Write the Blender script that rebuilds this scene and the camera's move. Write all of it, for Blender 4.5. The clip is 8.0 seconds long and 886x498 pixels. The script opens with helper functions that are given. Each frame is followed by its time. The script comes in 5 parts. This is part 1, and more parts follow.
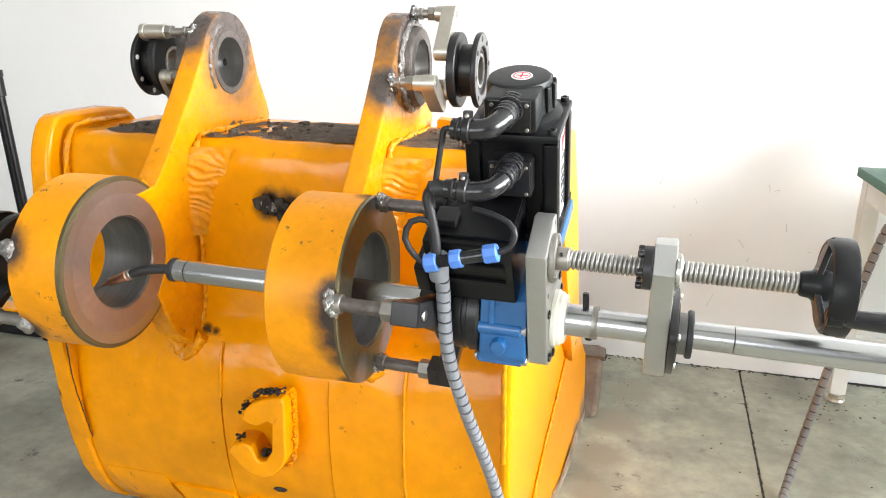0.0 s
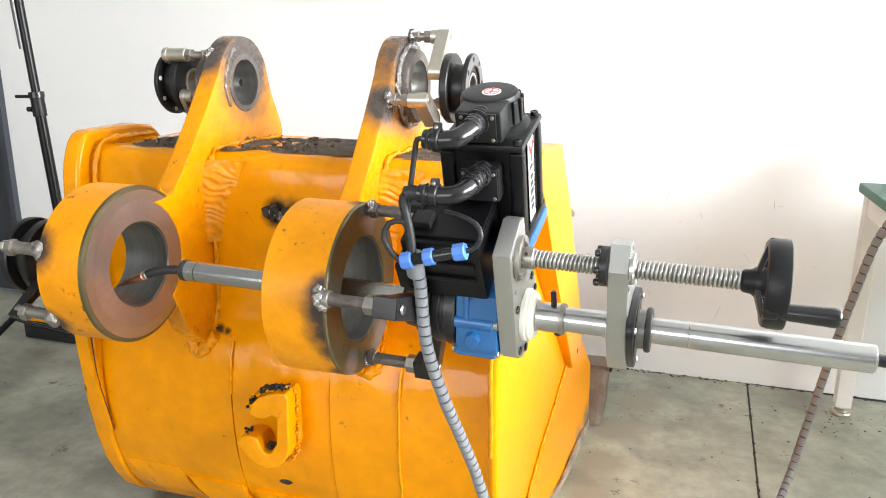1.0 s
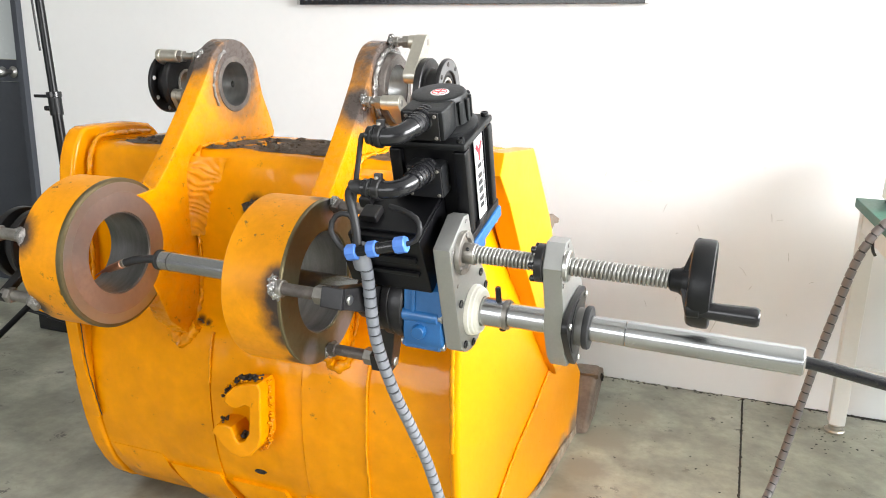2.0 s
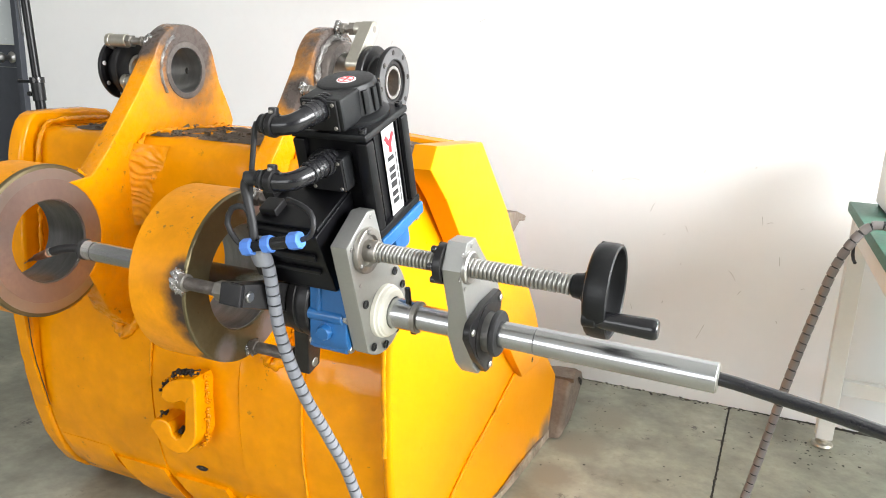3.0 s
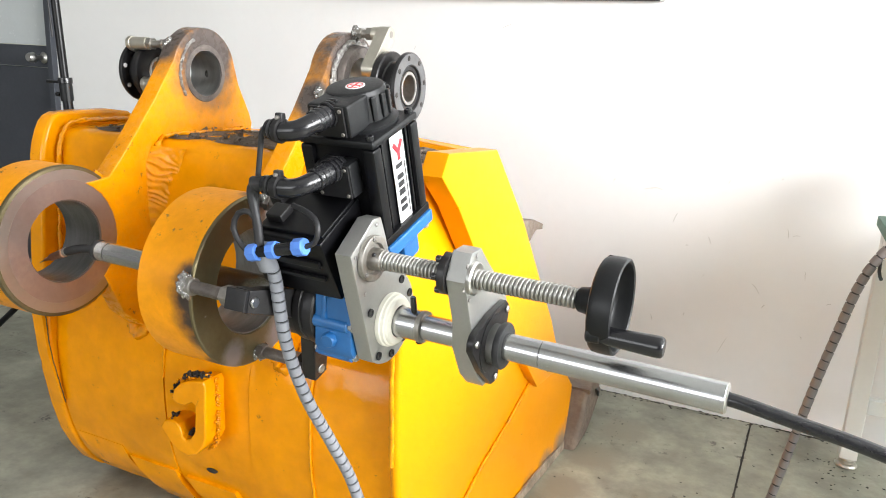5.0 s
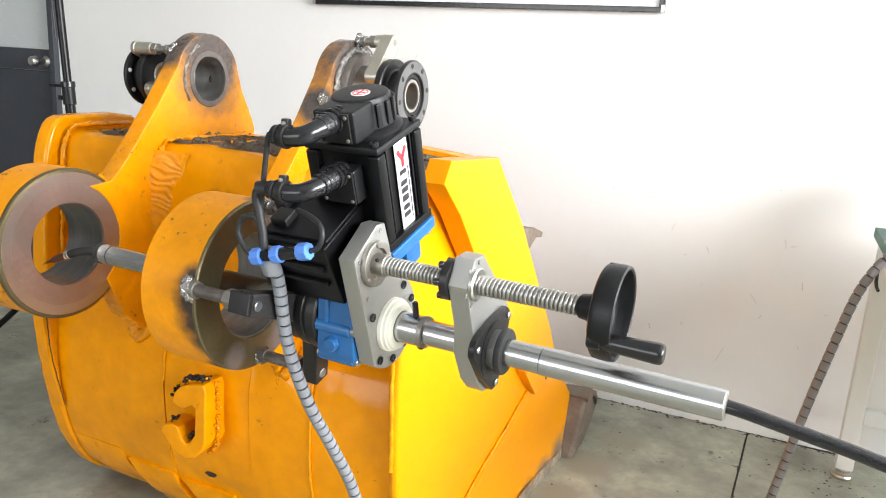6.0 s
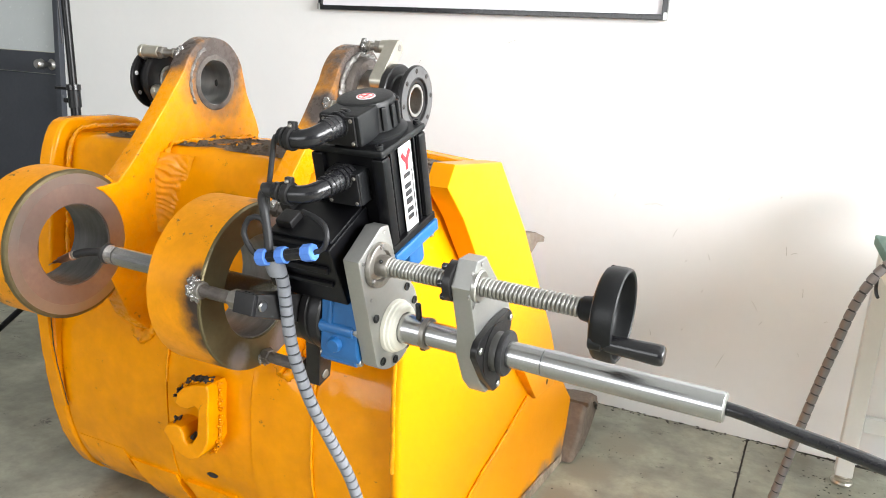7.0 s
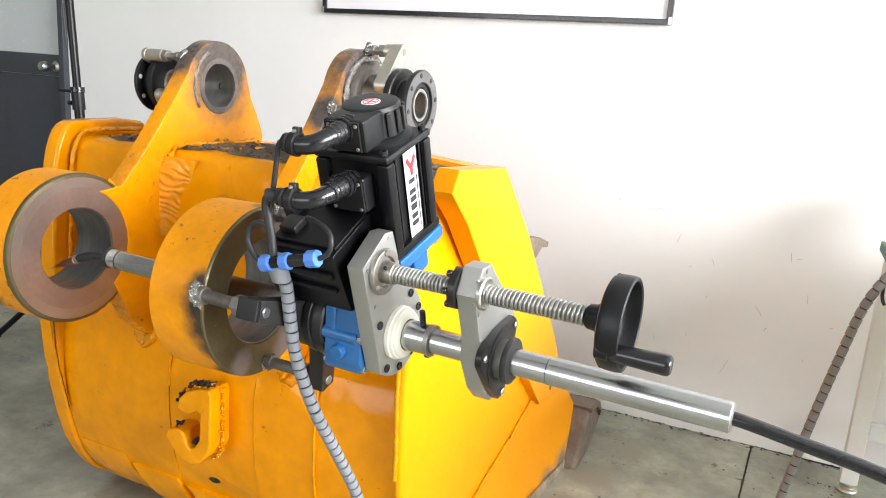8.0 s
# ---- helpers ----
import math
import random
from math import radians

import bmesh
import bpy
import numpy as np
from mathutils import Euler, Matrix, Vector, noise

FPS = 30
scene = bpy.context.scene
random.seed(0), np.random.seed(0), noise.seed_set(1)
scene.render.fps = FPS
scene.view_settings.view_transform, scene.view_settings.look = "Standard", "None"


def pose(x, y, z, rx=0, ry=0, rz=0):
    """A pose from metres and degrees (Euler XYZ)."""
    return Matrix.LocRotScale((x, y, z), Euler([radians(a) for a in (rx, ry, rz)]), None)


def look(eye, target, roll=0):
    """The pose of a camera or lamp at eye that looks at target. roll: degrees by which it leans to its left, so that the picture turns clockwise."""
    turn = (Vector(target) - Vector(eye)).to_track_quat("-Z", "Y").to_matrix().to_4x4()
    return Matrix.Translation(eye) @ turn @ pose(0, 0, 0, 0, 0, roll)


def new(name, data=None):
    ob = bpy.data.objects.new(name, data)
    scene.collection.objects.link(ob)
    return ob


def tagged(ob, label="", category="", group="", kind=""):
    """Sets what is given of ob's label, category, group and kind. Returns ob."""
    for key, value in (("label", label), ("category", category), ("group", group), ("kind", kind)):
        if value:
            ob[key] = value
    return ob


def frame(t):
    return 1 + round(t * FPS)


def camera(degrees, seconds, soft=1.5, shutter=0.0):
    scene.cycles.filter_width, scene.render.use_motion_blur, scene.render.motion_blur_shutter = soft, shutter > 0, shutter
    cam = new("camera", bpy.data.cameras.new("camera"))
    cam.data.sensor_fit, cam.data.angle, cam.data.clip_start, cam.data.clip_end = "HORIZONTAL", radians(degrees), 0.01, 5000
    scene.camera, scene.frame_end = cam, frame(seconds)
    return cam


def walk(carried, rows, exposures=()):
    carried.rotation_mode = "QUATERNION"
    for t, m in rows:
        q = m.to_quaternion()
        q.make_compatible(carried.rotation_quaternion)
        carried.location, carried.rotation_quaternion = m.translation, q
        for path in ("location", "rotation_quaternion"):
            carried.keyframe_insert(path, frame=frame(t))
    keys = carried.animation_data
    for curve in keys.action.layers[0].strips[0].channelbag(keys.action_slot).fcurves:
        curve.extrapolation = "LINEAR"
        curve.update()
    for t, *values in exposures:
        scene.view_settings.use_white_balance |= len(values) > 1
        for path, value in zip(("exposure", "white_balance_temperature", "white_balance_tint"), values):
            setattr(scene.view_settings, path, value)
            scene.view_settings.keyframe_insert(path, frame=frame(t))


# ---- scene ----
cam = camera(61.7, 8.0, 1.0)
PATH = [
    (0, (1.231, 1.086, 1.203), (0.76, 2.944, 0.635), 0.8),
    (0.5, (1.277, 1.085, 1.203), (0.765, 2.935, 0.642), 0.3),
    (1, (1.342, 1.009, 1.201), (0.775, 2.857, 0.687), 0.4),
    (1.2, (1.372, 0.983, 1.189), (0.78, 2.827, 0.691), 0.6),
    (2.3, (1.532, 1.048, 1.185), (0.858, 2.868, 0.702), 1.7),
    (2.5, (1.567, 1.083, 1.184), (0.878, 2.896, 0.698), 1.9),
    (3, (1.636, 1.14, 1.181), (0.906, 2.934, 0.68), 2.2),
    (3.5, (1.665, 1.156, 1.181), (0.899, 2.932, 0.671), 2.3),
    (4, (1.669, 1.163, 1.184), (0.881, 2.929, 0.674), 2.5),
    (4.5, (1.661, 1.169, 1.186), (0.864, 2.934, 0.683), 2.6),
    (6, (1.654, 1.154, 1.186), (0.86, 2.928, 0.713), 3.5),
    (6.5, (1.658, 1.145, 1.184), (0.861, 2.92, 0.721), 3.7),
    (7, (1.657, 1.141, 1.183), (0.858, 2.916, 0.726), 3.9),
    (7.5, (1.656, 1.143, 1.185), (0.852, 2.918, 0.733), 4.0),
    (8, (1.65, 1.147, 1.187), (0.844, 2.921, 0.736), 4.1),
]
walk(cam, [(t, look(eye, target, roll)) for t, eye, target, roll in PATH], [(0, 0.14), (1.2, 0.11), (2.5, -0.07), (8, -0.10)])


# ---- light ----
world = bpy.data.worlds.new("world")
scene.world = world
world.use_nodes = True
wn = world.node_tree.nodes
sky = wn.new("ShaderNodeTexSky")
sky.sky_type, sky.sun_disc, sky.sun_elevation, sky.sun_rotation = "NISHITA", False, radians(40), radians(120)
world.node_tree.links.new(sky.outputs[0], wn["Background"].inputs[0])
wn["Background"].inputs[1].default_value = 0.12
scene.view_settings.exposure = 0.0


def window_light(name, m, sx, sy, watts, colour=(1, 0.985, 0.96)):
    """Daylight that enters through a window opening."""
    lamp = bpy.data.lights.new(name, "AREA")
    lamp.shape, lamp.size, lamp.size_y, lamp.energy, lamp.color = "RECTANGLE", sx, sy, watts, colour
    ob = new(name, lamp)
    ob.matrix_basis = m
    return ob


window_light("window_light_east", look((4.92, 1.9, 2.0), (0.5, 2.4, 0.85)), 3.3, 1.7, 540, (0.98, 0.99, 1.0))
window_light("window_light_south", look((-0.4, -2.9, 1.75), (0.4, 2.4, 0.7)), 4.0, 1.9, 125, (0.98, 0.99, 1.0))


# ---- materials ----
def material(name, base, rough=0.5, metal=0.0, vary=0.25, scale=6.0, fine=60.0, bump=0.15, coat=0.0, dark=None, dark_at=0.62,
             stains=(), stain_col=(0.05, 0.03, 0.02), stretch=None, spec=0.5, ior=1.5, fine_dist=0.002, fine_relief=1.0):
    """A surface with colour variation at two scales, fine relief, worn or dirty flecks, and heat stains round given places (x, y, z, radius)."""
    mat = bpy.data.materials.new(name)
    mat.use_nodes = True
    nt = mat.node_tree
    n, l = nt.nodes, nt.links
    bsdf = n["Principled BSDF"]
    co = n.new("ShaderNodeTexCoord")
    src = co.outputs["Object"]
    if stretch:
        mp = n.new("ShaderNodeMapping")
        mp.inputs["Scale"].default_value = stretch
        l.new(src, mp.inputs[0])
        srcn = mp.outputs[0]
    else:
        srcn = src

    def noise_tex(sc, detail=5.0, rough_=0.6, source=None):
        t = n.new("ShaderNodeTexNoise")
        t.inputs["Scale"].default_value, t.inputs["Detail"].default_value, t.inputs["Roughness"].default_value = sc, detail, rough_
        l.new(source or srcn, t.inputs["Vector"])
        return t.outputs["Fac"]

    def ramp(fac, a, b, ca, cb):
        r = n.new("ShaderNodeValToRGB")
        r.color_ramp.elements[0].position, r.color_ramp.elements[1].position = a, b
        r.color_ramp.elements[0].color, r.color_ramp.elements[1].color = ca, cb
        l.new(fac, r.inputs[0])
        return r.outputs[0]

    def mixc(fac, a, b):
        m = n.new("ShaderNodeMix")
        m.data_type = "RGBA"
        l.new(fac, m.inputs[0])
        for v, k in ((a, 6), (b, 7)):
            if isinstance(v, tuple):
                m.inputs[k].default_value = (*v, 1)
            else:
                l.new(v, m.inputs[k])
        return m.outputs[2]

    big, small = noise_tex(scale), noise_tex(fine, 6.0, 0.65)
    lo = tuple(c * (1 - vary) for c in base)
    hi = tuple(min(1.0, c * (1 + vary * 0.5)) for c in base)
    col = mixc(ramp(big, 0.3, 0.7, (0, 0, 0, 1), (1, 1, 1, 1)), lo, hi)
    col = mixc(ramp(small, 0.42, 0.75, (0, 0, 0, 1), (0.5, 0.5, 0.5, 1)), col, lo)
    if dark:
        flecks = ramp(noise_tex(fine * 0.7, 8.0, 0.75, src), dark_at, dark_at + 0.03, (0, 0, 0, 1), (1, 1, 1, 1))
        patch = ramp(noise_tex(scale * 1.3, 3.0, 0.5, src), 0.5, 0.62, (0, 0, 0, 1), (1, 1, 1, 1))
        mul = n.new("ShaderNodeMath")
        mul.operation = "MULTIPLY"
        l.new(flecks, mul.inputs[0]), l.new(patch, mul.inputs[1])
        col = mixc(mul.outputs[0], col, dark)
    heat = None
    for x, y, z, r in stains:
        d = n.new("ShaderNodeVectorMath")
        d.operation = "DISTANCE"
        l.new(src, d.inputs[0])
        d.inputs[1].default_value = (x, y, z)
        wob = n.new("ShaderNodeMath")
        wob.operation = "MULTIPLY_ADD"
        l.new(noise_tex(25.0, 5.0, 0.7, src), wob.inputs[0])
        wob.inputs[1].default_value = r * 0.7
        l.new(d.outputs["Value"], wob.inputs[2])
        f = ramp(wob.outputs[0], 0.0, 1.0, (1, 1, 1, 1), (0, 0, 0, 1))
        rr = f.node.color_ramp.elements
        rr[0].position, rr[1].position = r * 0.85, r * 1.4
        if heat is None:
            heat = f
        else:
            mx = n.new("ShaderNodeMath")
            mx.operation = "MAXIMUM"
            l.new(heat, mx.inputs[0]), l.new(f, mx.inputs[1])
            heat = mx.outputs[0]
    if heat is not None:
        col = mixc(heat, col, stain_col)
    l.new(col, bsdf.inputs["Base Color"])
    bsdf.inputs["Metallic"].default_value = metal
    bsdf.inputs["IOR"].default_value = ior
    bsdf.inputs["Specular IOR Level"].default_value = spec
    bsdf.inputs["Coat Weight"].default_value = coat
    bsdf.inputs["Coat Roughness"].default_value = 0.08
    rr = n.new("ShaderNodeMapRange")
    rr.inputs["To Min"].default_value, rr.inputs["To Max"].default_value = rough * 0.75, min(1.0, rough * 1.3)
    l.new(small, rr.inputs["Value"])
    l.new(rr.outputs[0], bsdf.inputs["Roughness"])
    if bump:
        add = n.new("ShaderNodeMath")
        add.operation = "MULTIPLY_ADD"
        l.new(noise_tex(scale, 1.5, 0.45) if fine_relief < 0.5 else big, add.inputs[0])
        add.inputs[1].default_value = 2.0
        grain = n.new("ShaderNodeMath")
        grain.operation = "MULTIPLY"
        grain.inputs[1].default_value = fine_relief
        l.new(small, grain.inputs[0])
        l.new(grain.outputs[0], add.inputs[2])
        b = n.new("ShaderNodeBump")
        b.inputs["Strength"].default_value, b.inputs["Distance"].default_value = bump, fine_dist
        l.new(add.outputs[0], b.inputs["Height"])
        l.new(b.outputs[0], bsdf.inputs["Normal"])
    return mat


YEL = (0.86, 0.322, 0.0005)
DARKDIRT = (0.035, 0.025, 0.018)
paint = material("yellow_paint", YEL, 0.17, vary=0.14, scale=12, fine=38, bump=0.6, coat=0.1, spec=0.22, dark=DARKDIRT, dark_at=0.625, fine_dist=0.008, fine_relief=0.12)
paint_shell = material("yellow_paint_shell", YEL, 0.17, vary=0.14, scale=12, fine=38, bump=0.6, coat=0.1, spec=0.22, dark=DARKDIRT, dark_at=0.625, fine_dist=0.008, fine_relief=0.12,
                       stains=((0.575, 2.416, 0.849, 0.05), (0.53, 2.416, 0.859, 0.042), (0.62, 2.416, 0.829, 0.058), (0.38, 2.40, 0.578, 0.016), (0.40, 2.40, 0.574, 0.014)), stain_col=(0.035, 0.02, 0.01))
paint_side = material("yellow_paint_worn_at_foot", YEL, 0.3, vary=0.05, scale=5, fine=40, bump=0.15, coat=0.0, spec=0.18, dark=DARKDIRT, dark_at=0.66, fine_dist=0.004, fine_relief=0.3,
                      stains=((1.13, 3.39, 0.02, 0.10), (1.13, 3.28, 0.0, 0.085), (1.13, 3.16, -0.02, 0.085), (1.13, 3.03, -0.03, 0.075), (1.13, 2.9, -0.04, 0.07)), stain_col=(0.27, 0.20, 0.13))
paint_rough = material("yellow_paint_on_weld", YEL, 0.2, vary=0.3, scale=22, fine=70, bump=0.85, coat=0.15, spec=0.32, dark=DARKDIRT, dark_at=0.6, fine_dist=0.008, fine_relief=0.2)
paint_ringr = material("yellow_paint_heat_stained", YEL, 0.4, vary=0.24, scale=7, fine=80, bump=0.2, spec=0.3, dark=(0.12, 0.08, 0.04), dark_at=0.6,
                       stains=((0.832, 2.028, 0.825, 0.04), (0.834, 2.032, 0.795, 0.048), (0.834, 2.042, 0.765, 0.048), (0.834, 2.055, 0.735, 0.04), (0.834, 2.085, 0.665, 0.03), (0.834, 2.19, 0.945, 0.03)), stain_col=(0.045, 0.032, 0.025))
paint_ringl = material("yellow_paint_scratched", YEL, 0.4, vary=0.24, scale=7, fine=80, bump=0.2, spec=0.3, dark=(0.1, 0.06, 0.02), dark_at=0.58,
                       stains=((0.25, 2.04, 0.85, 0.05), (0.25, 2.06, 0.71, 0.045)), stain_col=(0.045, 0.032, 0.025))
paint_ear = material("yellow_paint_burnt_ear", YEL, 0.27, vary=0.2, scale=7, fine=70, bump=0.4, spec=0.28, coat=0.1, dark=DARKDIRT, dark_at=0.615, fine_relief=0.4, fine_dist=0.004,
                     stains=((0.79, 2.59, 1.16, 0.16), (0.78, 2.45, 1.10, 0.075), (0.345, 2.60, 1.165, 0.14), (0.32, 2.52, 1.20, 0.08)), stain_col=(0.085, 0.068, 0.06))
burnt = material("burnt_steel", (0.19, 0.165, 0.15), 0.45, 0.7, vary=0.5, scale=18, fine=90, bump=0.5, dark=(0.08, 0.06, 0.05), fine_dist=0.005)
weld_bright = material("bright_weld_bead", (0.48, 0.47, 0.46), 0.24, 1.0, vary=0.4, scale=80, fine=200, bump=0.7, fine_dist=0.005)
weld_steel = material("weld_bead_steel", (0.42, 0.405, 0.39), 0.33, 0.95, vary=0.5, scale=60, fine=150, bump=0.8, fine_dist=0.006)
soot = material("soot_black_weld", (0.05, 0.045, 0.04), 0.55, 0.3, vary=0.7, scale=30, fine=120, bump=0.8, fine_dist=0.006)
face_copper = material("machined_face_brown", (0.43, 0.36, 0.33), 0.34, 0.8, vary=0.25, scale=9, fine=90, bump=0.0)
face_rim = material("machined_rim_bright", (0.46, 0.44, 0.42), 0.36, 0.95, vary=0.12, scale=8, fine=90, bump=0.0)
face_olive = material("machined_face_olive", (0.16, 0.132, 0.07), 0.38, 0.75, vary=0.35, scale=6, fine=100, bump=0.08, dark=(0.35, 0.33, 0.3), dark_at=0.64,
                      stains=((0.835, 2.25, 0.668, 0.045), (0.835, 2.12, 0.668, 0.03), (0.835, 2.21, 0.925, 0.045)), stain_col=(0.27, 0.26, 0.26))
bore_steel = material("bored_steel", (0.58, 0.58, 0.57), 0.3, 0.95, vary=0.2, scale=12, fine=160, bump=0.08, stretch=(6, 1, 1))
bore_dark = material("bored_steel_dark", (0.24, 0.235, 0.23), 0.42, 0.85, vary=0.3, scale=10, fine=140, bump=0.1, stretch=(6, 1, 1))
chrome = material("ground_steel_bar", (0.47, 0.475, 0.48), 0.24, 1.0, vary=0.06, scale=8, fine=120, bump=0.0, stretch=(0.15, 1, 1))
steel = material("turned_steel", (0.56, 0.55, 0.53), 0.3, 1.0, vary=0.15, scale=30, fine=160, bump=0.06)
screw_steel = material("rolled_screw_steel", (0.44, 0.43, 0.41), 0.38, 1.0, vary=0.12, scale=30, fine=160, bump=0.03)
steel_dull = material("dull_steel", (0.36, 0.34, 0.31), 0.42, 0.9, vary=0.3, scale=30, fine=160, bump=0.15)
nickel = material("warm_nickel_plate", (0.55, 0.52, 0.45), 0.36, 0.85, vary=0.15, scale=20, fine=120, bump=0.08)
alu = material("satin_anodised_aluminium", (0.45, 0.45, 0.435), 0.42, 0.85, vary=0.08, scale=9, fine=220, bump=0.04)
nylon = material("white_nylon", (0.82, 0.80, 0.70), 0.45, vary=0.06, scale=20, fine=90, bump=0.05)
black_paint = material("black_semi_gloss", (0.005, 0.005, 0.006), 0.3, vary=0.3, scale=15, fine=60, bump=0.02, spec=0.26)
black_metal = material("blackened_steel", (0.022, 0.021, 0.022), 0.34, 0.35, vary=0.35, scale=20, fine=120, bump=0.1)
rubber = material("black_rubber", (0.02, 0.02, 0.022), 0.5, vary=0.3, scale=25, fine=120, bump=0.1)
gloss_black = material("black_glossy_plastic", (0.014, 0.014, 0.016), 0.2, vary=0.2, scale=25, fine=120, bump=0.04)
cap_grey = material("charcoal_plastic", (0.010, 0.0105, 0.0115), 0.38, vary=0.15, scale=20, fine=200, bump=0.1, spec=0.28)
face_grey = material("dark_satin_steel", (0.19, 0.19, 0.195), 0.33, 0.7, vary=0.2, scale=20, fine=140, bump=0.06)
blue_paint = material("blue_gloss_paint", (0.018, 0.13, 0.36), 0.3, vary=0.18, scale=14, fine=100, bump=0.1, coat=0.3)
blue_nut = material("light_blue_plastic", (0.09, 0.24, 0.72), 0.42, vary=0.1, scale=30, fine=120, bump=0.05)
copper = material("copper_nozzle", (0.72, 0.40, 0.27), 0.33, 1.0, vary=0.25, scale=40, fine=120, bump=0.1)
hose_grey = material("grey_spiral_wrap", (0.23, 0.24, 0.265), 0.42, vary=0.12, scale=20, fine=120, bump=0.06)
hose_brown = material("dusty_grey_spiral_wrap", (0.17, 0.155, 0.15), 0.42, vary=0.15, scale=20, fine=120, bump=0.06)
dirt = material("dried_mud", (0.14, 0.105, 0.075), 0.95, vary=0.6, scale=16, fine=70, bump=0.8, dark=(0.03, 0.022, 0.016), dark_at=0.56, fine_dist=0.012)
rust = material("rusty_worn_steel", (0.20, 0.155, 0.12), 0.7, 0.25, vary=0.45, scale=11, fine=60, bump=0.6, dark=(0.06, 0.04, 0.03), fine_dist=0.006)
worn_bare = material("bare_worn_steel", (0.42, 0.34, 0.25), 0.6, 0.2, vary=0.5, scale=14, fine=60, bump=0.8, dark=(0.07, 0.05, 0.035), fine_dist=0.008)
wall_paint = material("white_wall_paint", (0.79, 0.79, 0.785), 0.85, vary=0.03, scale=2.0, fine=30, bump=0.08, dark=(0.42, 0.39, 0.36), dark_at=0.71)
# dark tone for unseen walls, added to give the bare metal contrast
wall_unseen = material("unseen_wall_grey", (0.22, 0.22, 0.22), 0.85, vary=0.1, scale=2, fine=20, bump=0.05)
ceiling_paint = material("ceiling_off_white", (0.55, 0.55, 0.54), 0.9, vary=0.03, scale=2, fine=20, bump=0.05)
concrete = material("polished_concrete", (0.345, 0.345, 0.275), 0.36, vary=0.5, scale=4.5, fine=24, bump=0.25, dark=(0.10, 0.095, 0.08), dark_at=0.58,
                    stains=((1.20, 2.88, 0, 0.07), (1.22, 3.08, 0, 0.09), (1.24, 3.30, 0, 0.11), (1.30, 3.52, 0, 0.11)), stain_col=(0.255, 0.24, 0.185))
grime = material("dark_grime", (0.05, 0.045, 0.04), 0.9, vary=0.5, scale=30, fine=90, bump=0.5)
door_grey = material("dark_slate_door_paint", (0.045, 0.05, 0.062), 0.42, vary=0.15, scale=4, fine=60, bump=0.1)
white_print = material("white_board_surface", (0.80, 0.78, 0.82), 0.35, vary=0.05, scale=1.5, fine=30, bump=0.0)
label_white = material("white_label_film", (0.8, 0.8, 0.8), 0.4, vary=0.03, scale=30, fine=100, bump=0.0)
label_red = material("red_print", (0.62, 0.02, 0.03), 0.4, vary=0.05, scale=30, fine=100, bump=0.0)
label_black = material("black_print", (0.02, 0.02, 0.022), 0.4, vary=0.05, scale=30, fine=100, bump=0.0)
table_green = material("green_table_mat", (0.03, 0.13, 0.085), 0.5, vary=0.12, scale=8, fine=80, bump=0.08)
table_white = material("white_powder_coat", (0.68, 0.68, 0.65), 0.45, vary=0.06, scale=8, fine=80, bump=0.05)
frosted = material("frosted_pane", (0.58, 0.62, 0.63), 0.25, vary=0.08, scale=2, fine=30, bump=0.02)


# ---- mesh tools ----
def part(name, bm, mat, parent=None, label="", angle=38.0, mats=()):
    """Links bm, made in world places, as one mesh under a thing or part."""
    bmesh.ops.recalc_face_normals(bm, faces=bm.faces)
    lim = radians(max(angle, 80.0) if mat in (paint_rough, soot, weld_bright, weld_steel) else angle)
    for e in bm.edges:
        e.smooth = len(e.link_faces) == 2 and e.calc_face_angle(0.0) < lim
    for f in bm.faces:
        f.smooth = True
    me = bpy.data.meshes.new(name)
    bm.to_mesh(me)
    bm.free()
    me.materials.append(mat)
    for m in mats:
        me.materials.append(m)
    ob = new(name, me)
    flat = ob.modifiers.new("flat_faces", "WEIGHTED_NORMAL")
    flat.keep_sharp = True
    if parent is not None:
        ob.parent = parent
        if parent.type == "EMPTY":
            ob.matrix_parent_inverse = parent.matrix_basis.inverted()
    if label:
        ob["label"] = label
    return ob


def thing(name, base, label, category, group=""):
    ob = new(name)
    ob.matrix_basis = pose(*base)
    ob.empty_display_size = 0.05
    return tagged(ob, label, category, group)


def add(bm, other, m=None):
    """Joins other into bm, moved by m."""
    me = bpy.data.meshes.new("tmp")
    if m is not None:
        other.transform(m)
    other.to_mesh(me)
    other.free()
    bm.from_mesh(me)
    bpy.data.meshes.remove(me)
    return bm


def block(cx, cy, cz, sx, sy, sz, bev=0.002, m=None, seg=2):
    bm = bmesh.new()
    bmesh.ops.create_cube(bm, size=1.0)
    for v in bm.verts:
        v.co = Vector((cx + v.co.x * sx, cy + v.co.y * sy, cz + v.co.z * sz))
    if bev:
        bmesh.ops.bevel(bm, geom=list(bm.edges), offset=bev, segments=seg, affect="EDGES", profile=0.5)
    if m is not None:
        bm.transform(m)
    return bm


